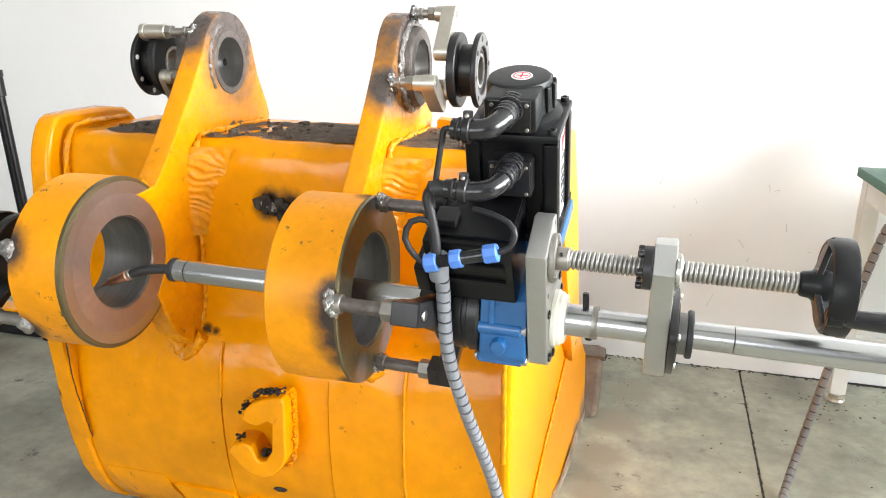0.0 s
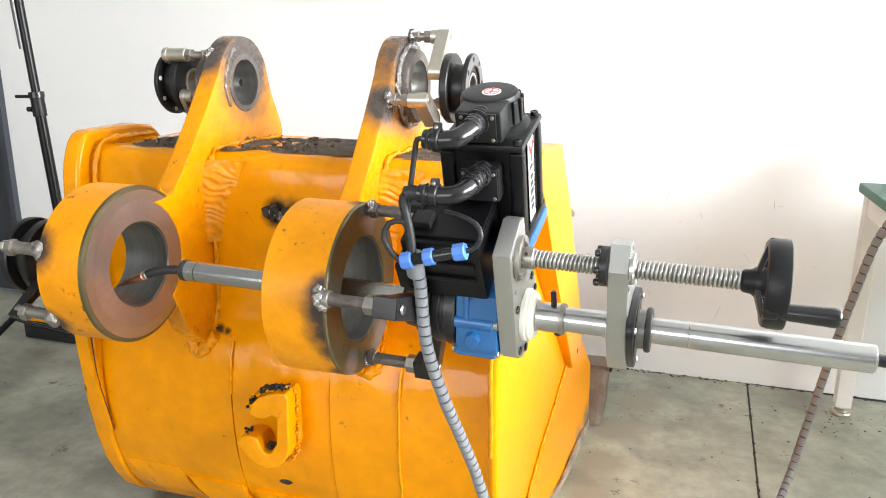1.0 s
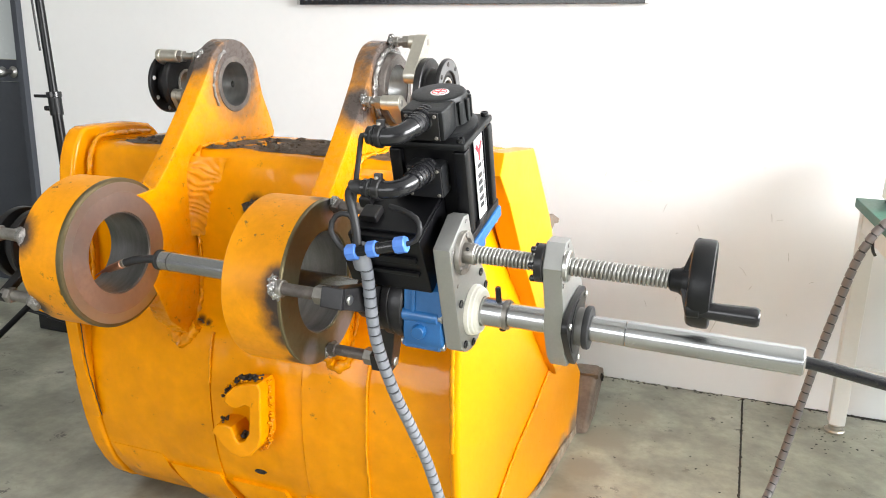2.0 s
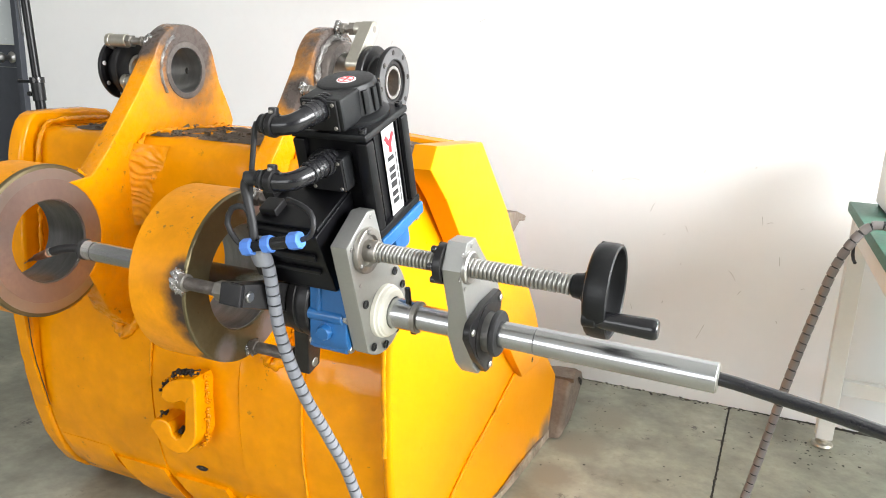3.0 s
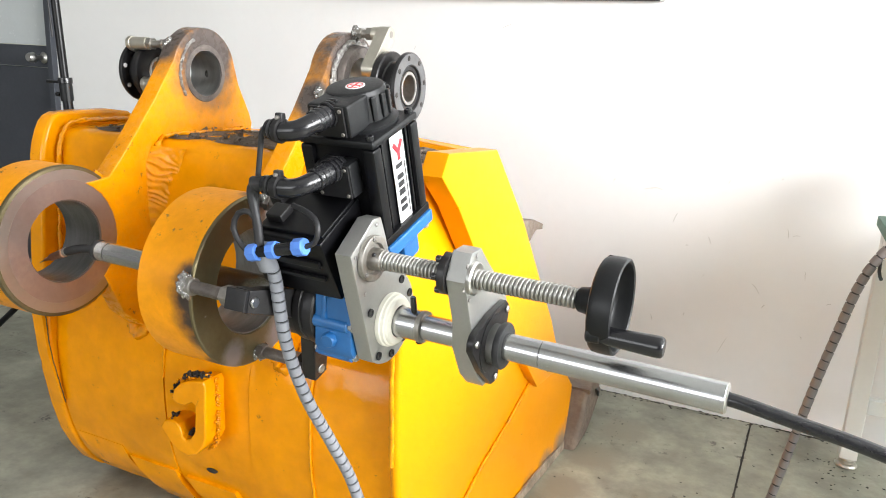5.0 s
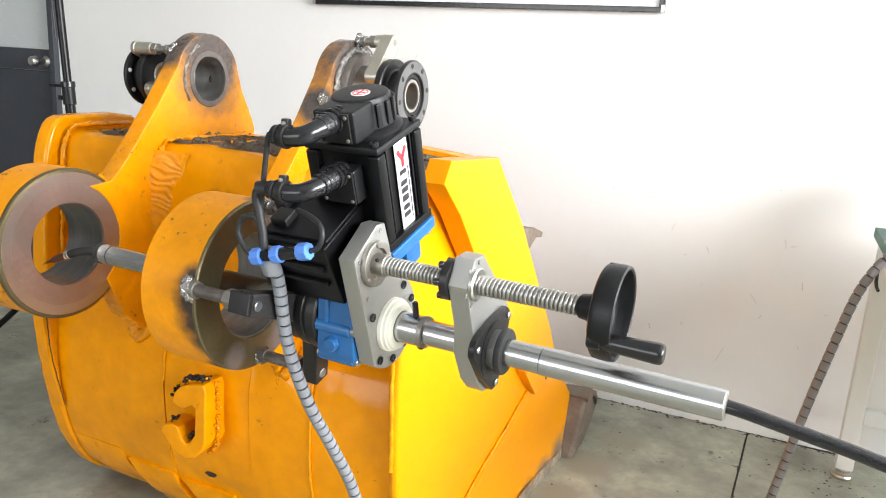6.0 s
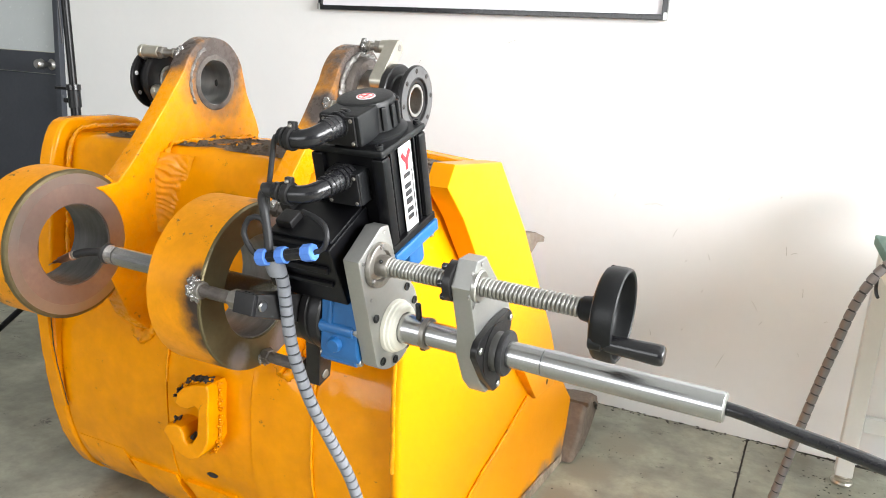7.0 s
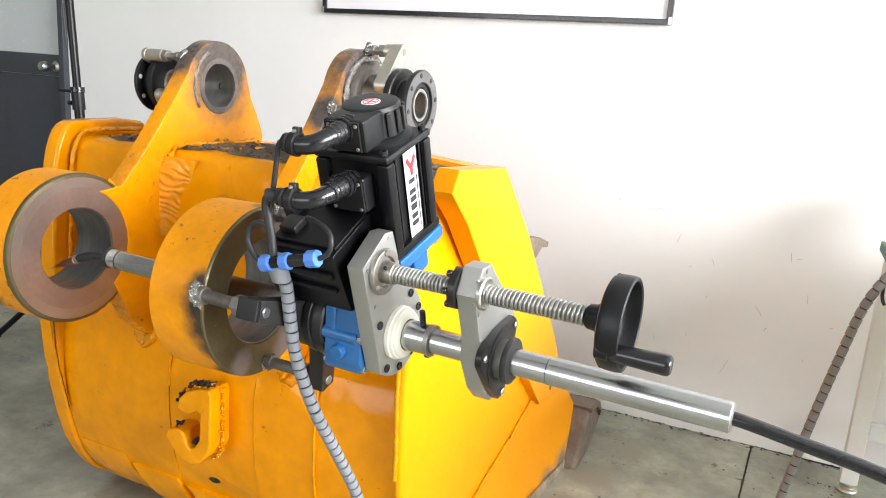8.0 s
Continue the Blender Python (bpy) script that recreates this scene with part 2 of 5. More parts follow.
def prism(poly, x0, x1, bev=0.0, m=None, seg=2, shear=None):
    """A polygon of (y, z), drawn out along x."""
    bm = bmesh.new()
    a = [bm.verts.new((x0, y, z)) for y, z in poly]
    b = [bm.verts.new((x1, y, z)) for y, z in poly]
    bm.faces.new(a)
    bm.faces.new(b)
    for i in range(len(poly)):
        j = (i + 1) % len(poly)
        bm.faces.new((a[i], a[j], b[j], b[i]))
    bmesh.ops.recalc_face_normals(bm, faces=bm.faces)
    if bev:
        rim = [e for e in bm.edges if abs(e.verts[0].co.x - e.verts[1].co.x) < 1e-7]
        bmesh.ops.bevel(bm, geom=rim, offset=bev, segments=seg, affect="EDGES", profile=0.5, clamp_overlap=True)
    if shear:
        for v in bm.verts:
            v.co.x += shear * (v.co.y - poly[0][0])
    if m is not None:
        bm.transform(m)
    return bm


def lathe(profile, m=None, seg=48, closed=True, start=0.0):
    """Turns (u, r) about the x axis. closed: the profile is a loop (a ring)."""
    bm = bmesh.new()
    rows = []
    for u, r in profile:
        if r < 1e-6:
            rows.append([bm.verts.new((u, 0, 0))])
        else:
            rows.append([bm.verts.new((u, r * math.cos(start + k * math.tau / seg), r * math.sin(start + k * math.tau / seg))) for k in range(seg)])
    pairs = list(zip(rows, rows[1:])) + ([(rows[-1], rows[0])] if closed else [])
    for a, b in pairs:
        for k in range(seg):
            j = (k + 1) % seg
            if len(a) == 1 and len(b) == 1:
                continue
            if len(a) == 1:
                bm.faces.new((a[0], b[k], b[j]))
            elif len(b) == 1:
                bm.faces.new((a[k], b[0], a[j]))
            else:
                bm.faces.new((a[k], b[k], b[j], a[j]))
    bmesh.ops.recalc_face_normals(bm, faces=bm.faces)
    if m is not None:
        bm.transform(m)
    return bm


def rod(p0, p1, r, r1=None, seg=24, bev=0.0015):
    """A round bar from p0 to p1 with softened ends."""
    p0, p1 = Vector(p0), Vector(p1)
    r1 = r if r1 is None else r1
    length = (p1 - p0).length
    b = min(bev, r * 0.4, r1 * 0.4, length * 0.3)
    bm = lathe([(0, 0), (0, r - b), (b, r), (length - b, r1), (length, r1 - b), (length, 0)], seg=seg, closed=False)
    turn = (p1 - p0).to_track_quat("X", "Z").to_matrix().to_4x4()
    bm.transform(Matrix.Translation(p0) @ turn)
    return bm


def nut(p0, p1, r, bev=0.001):
    """A hexagonal nut or bolt head from p0 to p1."""
    return rod(p0, p1, r, seg=6, bev=bev)


def smooth_path(points, step=0.01):
    """A curve through the points (Catmull-Rom), evenly divided."""
    p = [Vector(q) for q in points]
    p = [p[0] * 2 - p[1], *p, p[-1] * 2 - p[-2]]
    out = []
    for a, b, c, d in zip(p, p[1:], p[2:], p[3:]):
        n = max(2, int((c - b).length / step))
        for k in range(n):
            t = k / n
            out.append(0.5 * (2 * b + (c - a) * t + (2 * a - 5 * b + 4 * c - d) * t * t + (3 * b - a - 3 * c + d) * t ** 3))
    out.append(p[-2])
    return out


def tube(points, r, seg=14, step=0.01, radius=None, cap=True):
    """A round tube along a smooth path. radius(k, s): its radius at ring k, s metres along."""
    path = smooth_path(points, step)
    bm = bmesh.new()
    side = None
    rings, s = [], 0.0
    for k, q in enumerate(path):
        d = (path[min(k + 1, len(path) - 1)] - path[max(k - 1, 0)]).normalized()
        if side is None:
            side = d.orthogonal().normalized()
        side = (side - d * side.dot(d)).normalized()
        up = d.cross(side)
        if k:
            s += (q - path[k - 1]).length
        rr = radius(k, s) if radius else r
        rings.append([bm.verts.new(q + (side * math.cos(a) + up * math.sin(a)) * rr) for a in (j * math.tau / seg for j in range(seg))])
    for a, b in zip(rings, rings[1:]):
        for k in range(seg):
            j = (k + 1) % seg
            bm.faces.new((a[k], a[j], b[j], b[k]))
    if cap:
        bm.faces.new(rings[0])
        bm.faces.new(rings[-1])
    return bm


def bead(points, r, lump=0.35, step=0.006, flat=1.0):
    """A weld bead: a lumpy, rippled rope along a path."""
    bm = tube(points, r, 10, step, lambda k, s: r * (1 + 0.08 * math.sin(s * 900) + 0.1 * math.sin(s * 310 + 1)))
    for v in bm.verts:
        v.co += noise.noise_vector(v.co * 70) * r * lump + noise.noise_vector(v.co * 220) * r * lump * 0.4
    return bm


def blob(c, r, squash=(1, 1, 1), lump=0.45, seed=0.0, sub=3):
    """A lump of weld or mud."""
    bm = bmesh.new()
    bmesh.ops.create_icosphere(bm, subdivisions=sub, radius=1.0)
    for v in bm.verts:
        n1 = noise.noise(v.co * 1.6 + Vector((seed, seed * 2, 0))) * lump + noise.noise(v.co * 4 + Vector((seed, 0, seed))) * lump * 0.5
        p = v.co * (1 + n1) * r
        v.co = Vector(c) + Vector((p.x * squash[0], p.y * squash[1], p.z * squash[2]))
    return bm


def arc(cy, cz, r, a0, a1, n):
    """Points (y, z) of an arc, degrees from +y towards +z."""
    return [(cy + r * math.cos(radians(a0 + (a1 - a0) * k / n)), cz + r * math.sin(radians(a0 + (a1 - a0) * k / n))) for k in range(n + 1)]


def wobble(bm, amp, scale):
    """Uneven hand-made surface."""
    for v in bm.verts:
        v.co += noise.noise_vector(v.co * scale) * amp
    return bm


# ---- setting ----
X0, X1, Y0, Y1, TOP = -3.6, 5.0, -3.0, 3.81, 3.3


def structure(ob, label, category):
    return tagged(ob, label, category, kind="structure")


# floor in slabs with recessed dark joints
floor = structure(part("floor", block((X0 + X1) / 2, (Y0 + Y1) / 2, -0.055, X1 - X0 + 0.4, Y1 - Y0 + 0.4, 0.1, 0), grime), "stained grey-green polished concrete floor in slabs", "floor")
JX = (-3.7, -1.45, 1.686, 4.7)
JY = (-3.1, 0.3, Y1)
for jx0, jx1 in zip(JX, JX[1:]):
    for jy0, jy1 in zip(JY, JY[1:]):
        bm = block((jx0 + jx1) / 2, (jy0 + jy1) / 2, -0.01, jx1 - jx0 - 0.006, jy1 - jy0 - 0.006, 0.02, 0.0012)
        bm.transform(Matrix.Translation((1.686, 3.8, 0)) @ pose(0, 0, 0, 0, 0, -2.2) @ Matrix.Translation((-1.686, -3.8, 0)))
        part("floor_slab", bm, concrete, floor)

# north wall with the door opening
DX0, DX1, DZ = -2.68, -1.69, 2.1
bm = bmesh.new()
add(bm, block((DX1 + X1) / 2, Y1 + 0.1, TOP / 2, X1 - DX1, 0.2, TOP, 0))
add(bm, block((X0 + DX0) / 2, Y1 + 0.1, TOP / 2, DX0 - X0, 0.2, TOP, 0))
add(bm, block((DX0 + DX1) / 2, Y1 + 0.1, (DZ + TOP) / 2, DX1 - DX0, 0.2, TOP - DZ, 0))
wall_north = structure(part("wall_north", bm, wall_paint), "plain white painted wall with small scuffs", "wall")
# unseen west wall closes the room; its grey cuts bounce light
wall_west = structure(part("wall_west", block(X0 - 0.1, 0.4, TOP / 2, 0.2, 7.2, TOP, 0), wall_unseen), "unseen side wall closing the room, kept grey to deepen metal reflections", "wall")
# south and east walls with broad window openings
bm = bmesh.new()
add(bm, block(-3.0, Y0 - 0.1, TOP / 2, 1.2, 0.2, TOP, 0))
add(bm, block(3.3, Y0 - 0.1, TOP / 2, 3.4, 0.2, TOP, 0))
add(bm, block(-0.4, Y0 - 0.1, 0.38, 4.0, 0.2, 0.76, 0))
add(bm, block(-0.4, Y0 - 0.1, 3.02, 4.0, 0.2, 0.56, 0))
# out of view; grey so the metal reflects something dark
wall_south = structure(part("wall_south", bm, wall_unseen), "unseen wall with a broad window opening, kept grey to deepen metal reflections", "wall")
bm = bmesh.new()
add(bm, block(X1 + 0.1, -1.4, TOP / 2, 0.2, 3.2, TOP, 0))
add(bm, block(X1 + 0.1, 3.705, TOP / 2, 0.2, 0.21, TOP, 0))
add(bm, block(X1 + 0.1, 1.9, 0.55, 0.2, 3.4, 1.1, 0))
add(bm, block(X1 + 0.1, 1.9, 3.1, 0.2, 3.4, 0.4, 0))
wall_east = structure(part("wall_east", bm, wall_paint), "white wall with a broad window opening", "wall")
ceiling = structure(part("ceiling", block((X0 + X1) / 2, 0.4, TOP + 0.06, X1 - X0 + 0.4, 7.4, 0.12, 0), ceiling_paint), "plain off-white ceiling", "ceiling")

# grime along the foot of the wall
random.seed(4)
bm = bmesh.new()
for k in range(260):
    x = random.uniform(1.12, 2.5) if k < 235 else random.uniform(-1.6, 0)
    add(bm, blob((x, Y1 - abs(random.gauss(0, 0.012)) - 0.003, 0.002), random.uniform(0.0012, 0.0038), (1.7, 1.0, 0.5), 0.5, k * 1.7, 1))
for k in range(70):
    add(bm, blob((random.uniform(1.1, 2.3), random.uniform(2.6, 3.78), 0.001), random.uniform(0.001, 0.0035), (1.3, 1, 0.35), 0.5, k * 2.3, 1))
for k in range(40):
    add(bm, blob((random.gauss(1.96, 0.07), random.gauss(3.6, 0.06), 0.001), random.uniform(0.001, 0.004), (1.3, 1, 0.35), 0.5, k * 3.1, 1))
for k in range(170):
    y = random.uniform(2.5, 3.8)
    add(bm, blob((1.686 - (3.8 - y) * 0.0384 + random.gauss(0, 0.0018), y, -0.0005), random.uniform(0.0015, 0.0042), (0.8, 2.2, 0.35), 0.6, k * 1.9, 1))
for k in range(45):
    add(bm, blob((random.gauss(1.24, 0.05), random.gauss(3.5, 0.12), 0.001), random.uniform(0.0008, 0.002), (1.3, 1, 0.4), 0.5, k * 1.3, 1))
tagged(part("floor_crumbs", bm, grime), "dark crumbs of dirt on the concrete floor", "dirt", kind="stuff")
# scuffs on the wall
bm = bmesh.new()
for x, z, dx, dz in ((1.249, 0.79, 0.04, -0.004), (1.552, 0.262, 0.012, 0.03), (1.46, 0.64, 0.01, -0.02), (1.35, 0.71, -0.012, -0.03), (1.62, 0.5, 0.025, -0.03),
                     (1.72, 0.68, 0.02, 0.004), (1.30, 0.33, 0.008, -0.02), (1.66, 0.42, 0.008, 0.014), (1.5, 0.83, 0.006, 0.014), (0.66, 1.31, 0.03, 0.012),
                     (1.228, 0.782, 0.03, 0.004), (1.118, 0.797, 0.004, 0.012), (1.701, 0.703, 0.006, -0.03), (1.543, 0.238, 0.014, 0.035), (1.412, 0.349, 0.003, 0.01), (1.791, 0.345, 0.006, -0.008),
                     (1.853, 0.468, 0.012, 0.004), (1.773, 0.57, 0.004, -0.03), (1.46, 0.50, 0.003, 0.008), (1.39, 0.60, 0.008, 0.003), (0.30, 1.22, 0.006, 0.012), (1.33, 1.05, 0.004, 0.008), (1.66, 0.86, 0.005, 0.004)):
    add(bm, tube([(x, Y1 - 0.0005, z), (x + dx * 0.5, Y1 - 0.0005, z + dz * 0.4 + 0.003), (x + dx, Y1 - 0.0005, z + dz)], 0.0007, 6, 0.01))
tagged(part("wall_scuffs", bm, material("scuff_grey", (0.48, 0.46, 0.43), 0.9)), "small grey scuffs on the white wall", "scuffs", kind="stuff")

# door
door = structure(thing("door_1", ((DX0 + DX1) / 2, Y1, 0.0), "closed dark slate-grey door with a frosted upper pane", "door"), "", "")
bm = bmesh.new()
FW = 0.035
add(bm, block(DX1 - FW / 2, Y1 + 0.02, DZ / 2, FW, 0.10, DZ, 0.003))
add(bm, block(DX0 + FW / 2, Y1 + 0.02, DZ / 2, FW, 0.10, DZ, 0.003))
add(bm, block((DX0 + DX1) / 2, Y1 + 0.02, DZ - FW / 2, DX1 - DX0 - 2 * FW, 0.10, FW, 0.003))
part("door_frame", bm, door_grey, door)
a, b = DX0 + FW + 0.003, DX1 - FW - 0.003
part("lower_panel", block((a + b) / 2, Y1 + 0.035, 0.53, b - a, 0.045, 1.04, 0.003), door_grey, door)
part("lock_rail", block((a + b) / 2, Y1 + 0.03, 1.106, b - a, 0.05, 0.106, 0.003), door_grey, door)
part("upper_rail", block((a + b) / 2, Y1 + 0.03, 2.0, b - a, 0.05, 0.1, 0.003), door_grey, door)
part("stile", block(b - 0.012, Y1 + 0.03, 1.555, 0.024, 0.05, 0.785, 0.003), door_grey, door)
part("pane", block((a + b) / 2 - 0.012, Y1 + 0.035, 1.555, b - a - 0.026, 0.012, 0.785, 0), frosted, door, "frosted grey-white pane")
knob = part("door_knob", lathe([(0, 0), (0, 0.026), (0.005, 0.028), (0.012, 0.02), (0.016, 0.012), (0.05, 0.012), (0.053, 0.021), (0.062, 0.026), (0.085, 0.023), (0.092, 0.018), (0.092, 0)],
                               pose(-1.79, Y1 + 0.006, 1.10, 0, 0, -90), 24, False), steel, door, "brushed steel round door knob")

# framed board on the wall
FBX0, FBX1, FBZ0, FBZ1 = -0.165, 1.222, 1.408, 2.30
board = thing("picture_frame", ((FBX0 + FBX1) / 2, Y1, FBZ0), "large white board in a thin black frame on the wall", "picture frame")
part("panel", block((FBX0 + FBX1) / 2, Y1 - 0.008, (FBZ0 + FBZ1) / 2, FBX1 - FBX0 - 0.03, 0.012, FBZ1 - FBZ0 - 0.03, 0), white_print, board)
for nm, bx in (("frame_bar", block((FBX0 + FBX1) / 2, Y1 - 0.012, FBZ0 + 0.009, FBX1 - FBX0, 0.024, 0.018, 0.002)), ("frame_bar", block((FBX0 + FBX1) / 2, Y1 - 0.012, FBZ1 - 0.009, FBX1 - FBX0, 0.024, 0.018, 0.002)),
               ("frame_bar", block(FBX0 + 0.009, Y1 - 0.012, (FBZ0 + FBZ1) / 2, 0.018, 0.024, FBZ1 - FBZ0 - 0.037, 0.002)), ("frame_bar", block(FBX1 - 0.009, Y1 - 0.012, (FBZ0 + FBZ1) / 2, 0.018, 0.024, FBZ1 - FBZ0 - 0.037, 0.002))):
    part(nm, bx, gloss_black, board)
for bx in (FBX0 + 0.004, FBX1 - 0.004):
    part("corner_clip", block(bx, Y1 - 0.0255, FBZ0 + 0.012, 0.012, 0.003, 0.024, 0.0005), steel, board)

# work table
table = thing("work_table", (2.7, 3.0, 0.0), "white-legged work table with a green top against the wall", "table")
TX0, TX1, TY0, TY1 = 1.935, 3.5, 2.42, 3.69
part("tabletop", block((TX0 + TX1) / 2, (TY0 + TY1) / 2, 0.785, TX1 - TX0, TY1 - TY0, 0.03, 0.003), table_green, table)
for lx, ly in ((1.975, 3.648), (1.975, 2.47), (3.45, 3.648), (3.45, 2.47)):
    leg = part("leg", block(lx, ly, 0.40, 0.05, 0.05, 0.735, 0.004), table_white, table)
    part("foot", lathe([(0, 0), (0, 0.03), (0.006, 0.033), (0.012, 0.03), (0.014, 0.022), (0.022, 0.022), (0.024, 0.018), (0.034, 0.016), (0.034, 0)], pose(lx, ly, 0.001, 0, -90, 0), 24, False), nickel, leg, "round levelling foot")
part("stretcher", block(2.7125, 3.66, 0.21, 1.42, 0.03, 0.05, 0.003), table_white, table)
part("apron", block(2.7125, 3.66, 0.735, 1.42, 0.025, 0.065, 0.003), table_white, table)
part("apron", block(1.965, 3.059, 0.735, 0.025, 1.126, 0.065, 0.003), table_white, table)


# pale box standing on the table
box = thing("control_box", (2.07, 3.54, 0.80), "small pale grey metal control box standing on the green table", "control box")
part("body", block(2.07, 3.54, 0.91, 0.14, 0.23, 0.20, 0.005), table_white, box)
part("plinth", block(2.07, 3.54, 0.805, 0.125, 0.21, 0.010, 0.002), rubber, box, "thin black rubber plinth")


# ---- excavator bucket ----


def rounded(line, closed=True, times=2):
    """The line with its corners cut to soft curves."""
    for _ in range(times):
        nxt = list(zip(line, line[1:] + line[:1])) if closed else list(zip(line, line[1:]))
        out = [p for (a, b), (c, d) in nxt for p in ((a * 0.75 + c * 0.25, b * 0.75 + d * 0.25), (a * 0.25 + c * 0.75, b * 0.25 + d * 0.75))]
        line = out if closed else [line[0], *out[1:-1], line[-1]]
    return line


bucket = thing("excavator_bucket", (0.56, 2.75, 0.0), "worn yellow excavator bucket standing on the floor, its back outwards", "excavator bucket")
XL, XR = 0.06, 1.045
front = [(2.475, 0.985), (2.448, 0.981), (2.430, 0.967), (2.423, 0.94), (2.418, 0.86), (2.420, 0.66), (2.414, 0.61), (2.390, 0.575), (2.368, 0.52), (2.362, 0.44), (2.365, 0.33),
         (2.384, 0.22), (2.423, 0.12), (2.48, 0.055), (2.57, 0.015), (2.70, 0.002), (3.10, 0.002), (3.36, 0.012)]
outer = [(2.76, 0.985), *front]


def inset(line, d):
    """The line moved sideways by d, inwards of the bucket."""
    out = []
    for k, (y, z) in enumerate(line):
        y0, z0 = line[max(k - 1, 0)]
        y1, z1 = line[min(k + 1, len(line) - 1)]
        n = math.hypot(y1 - y0, z1 - z0)
        out.append((y - (z1 - z0) / n * d, z + (y1 - y0) / n * d))
    return out


def sheet(line, x0, x1, d, nx=60, amp=0.0):
    """A plate of thickness d bent along a line of (y, z), finely divided so that it may be uneven."""
    bm = bmesh.new()
    grids = []
    for ln in (line, inset(line, d)):
        grids.append([[bm.verts.new((x0 + (x1 - x0) * k / nx, y, z)) for y, z in ln] for k in range(nx + 1)])
    a, b = grids
    m = len(line)
    for k in range(nx):
        for j in range(m - 1):
            bm.faces.new((a[k][j], a[k][j + 1], a[k + 1][j + 1], a[k + 1][j]))
            bm.faces.new((b[k][j], b[k + 1][j], b[k + 1][j + 1], b[k][j + 1]))
        for j in (0, m - 1):
            bm.faces.new((a[k][j], a[k + 1][j], b[k + 1][j], b[k][j]))
    for k in (0, nx):
        for j in range(m - 1):
            bm.faces.new((a[k][j], a[k][j + 1], b[k][j + 1], b[k][j]))
    if amp:
        wobble(bm, amp, 6.0)
        wobble(bm, amp * 0.5, 22.0)
    return bm


def resample(line, step):
    out = []
    for (y0, z0), (y1, z1) in zip(line, line[1:]):
        n = max(1, int(math.hypot(y1 - y0, z1 - z0) / step))
        out += [(y0 + (y1 - y0) * k / n, z0 + (z1 - z0) * k / n) for k in range(n)]
    return out + [line[-1]]


part("shell", sheet(resample(rounded(outer, False), 0.02), XL, XR, 0.02, 70, 0.0022), paint_shell, bucket)
# wrapper plates on the lower back, each a little proud of the shell
low = [(2.383, 0.560), (2.366, 0.51), (2.361, 0.44), (2.364, 0.33), (2.383, 0.22), (2.422, 0.12), (2.479, 0.052)]
for x0, x1, d in ((0.070, 0.2655, 0.0025), (0.267, 0.421, 0.005), (0.4235, 0.668, 0.003), (0.670, 0.830, 0.005), (0.833, 1.038, 0.002)):
    line = resample(rounded(low, False), 0.012)
    flat, full = inset(line, 0.0015), inset(line, -d)
    blend = [min(1.0, k / 6) ** 1.5 for k in range(len(line))]
    line = [(a[0] + (b[0] - a[0]) * t, a[1] + (b[1] - a[1]) * t) for a, b, t in zip(flat, full, blend)]
    part("wear_plate", sheet(line, x0, x1, 0.006, 16, 0.0), paint, bucket)
for x, n in ((0.423, 3), (0.832, 5)):
    part("weld_seam", bead([(x, y - 0.0035, z) for y, z in low[:n]], 0.0034, 0.3), paint_rough, bucket)
for x0, x1, z0 in ((0.080, 0.238, 0.198), (0.262, 0.412, 0.178), (0.446, 0.60, 0.172), (0.655, 0.80, 0.168)):
    line = resample([(2.389, 0.20), (2.402, 0.165), (2.4225, 0.12), (2.450, 0.085)], 0.012)
    d = [-0.001 - 0.006 * min(1.0, k / 3) for k in range(len(line))]
    proud = [inset(line, dd)[k] for k, dd in enumerate(d)]
    bm = sheet([(y, z + z0 - 0.20) for y, z in proud], x0, x1, 0.02, 12, 0.0015)
    for v in bm.verts:
        v.co.x += (z0 - v.co.z) * (0.62 if v.co.x < (x0 + x1) / 2 else 0.45)
    part("wear_shoe", bm, paint, bucket)

# left cheek plate, standing proud of the shell
cheek = [(2.378, 0.90), (2.394, 0.965), (2.415, 1.006), (2.45, 1.020), (2.64, 1.020), (2.69, 0.988), (3.0, 0.62), (3.36, 0.16), (3.28, 0.02), (2.60, 0.004), (2.49, 0.035), (2.425, 0.10), (2.372, 0.22), (2.340, 0.42), (2.342, 0.60)]
bm = wobble(prism(rounded(cheek, True, 1), 0.012, 0.062, 0.010, seg=3), 0.002, 12)
for v in bm.verts:
    v.co.x -= 0.022 * min(1.0, max(0.0, (v.co.z - 0.55) / 0.35))
part("left_cheek", bm, paint, bucket)
part("cheek_weld", bead([(0.066, 2.385, 0.60), (0.058, 2.405, 0.80), (0.060, 2.412, 0.92), (0.066, 2.432, 0.985), (0.068, 2.48, 0.998), (0.066, 2.62, 0.996)], 0.0055, 0.7, 0.005), paint_rough, bucket)
bm = wobble(prism([(2.326, 0.60), (2.340, 0.60), (2.345, 0.42), (2.366, 0.29), (2.357, 0.285), (2.331, 0.43)], 0.020, 0.058, 0.002), 0.0015, 25)
for v in bm.verts:
    v.co.x += (0.58 - v.co.z) * 0.06
part("cheek_strip", bm, paint, bucket)
part("cheek_crack", bead([(0.061, 2.335, 0.585), (0.064, 2.336, 0.53), (0.067, 2.339, 0.44), (0.075, 2.352, 0.34), (0.079, 2.360, 0.29)], 0.0012, 0.9, 0.004), soot, bucket, "dark crack beside the strip")
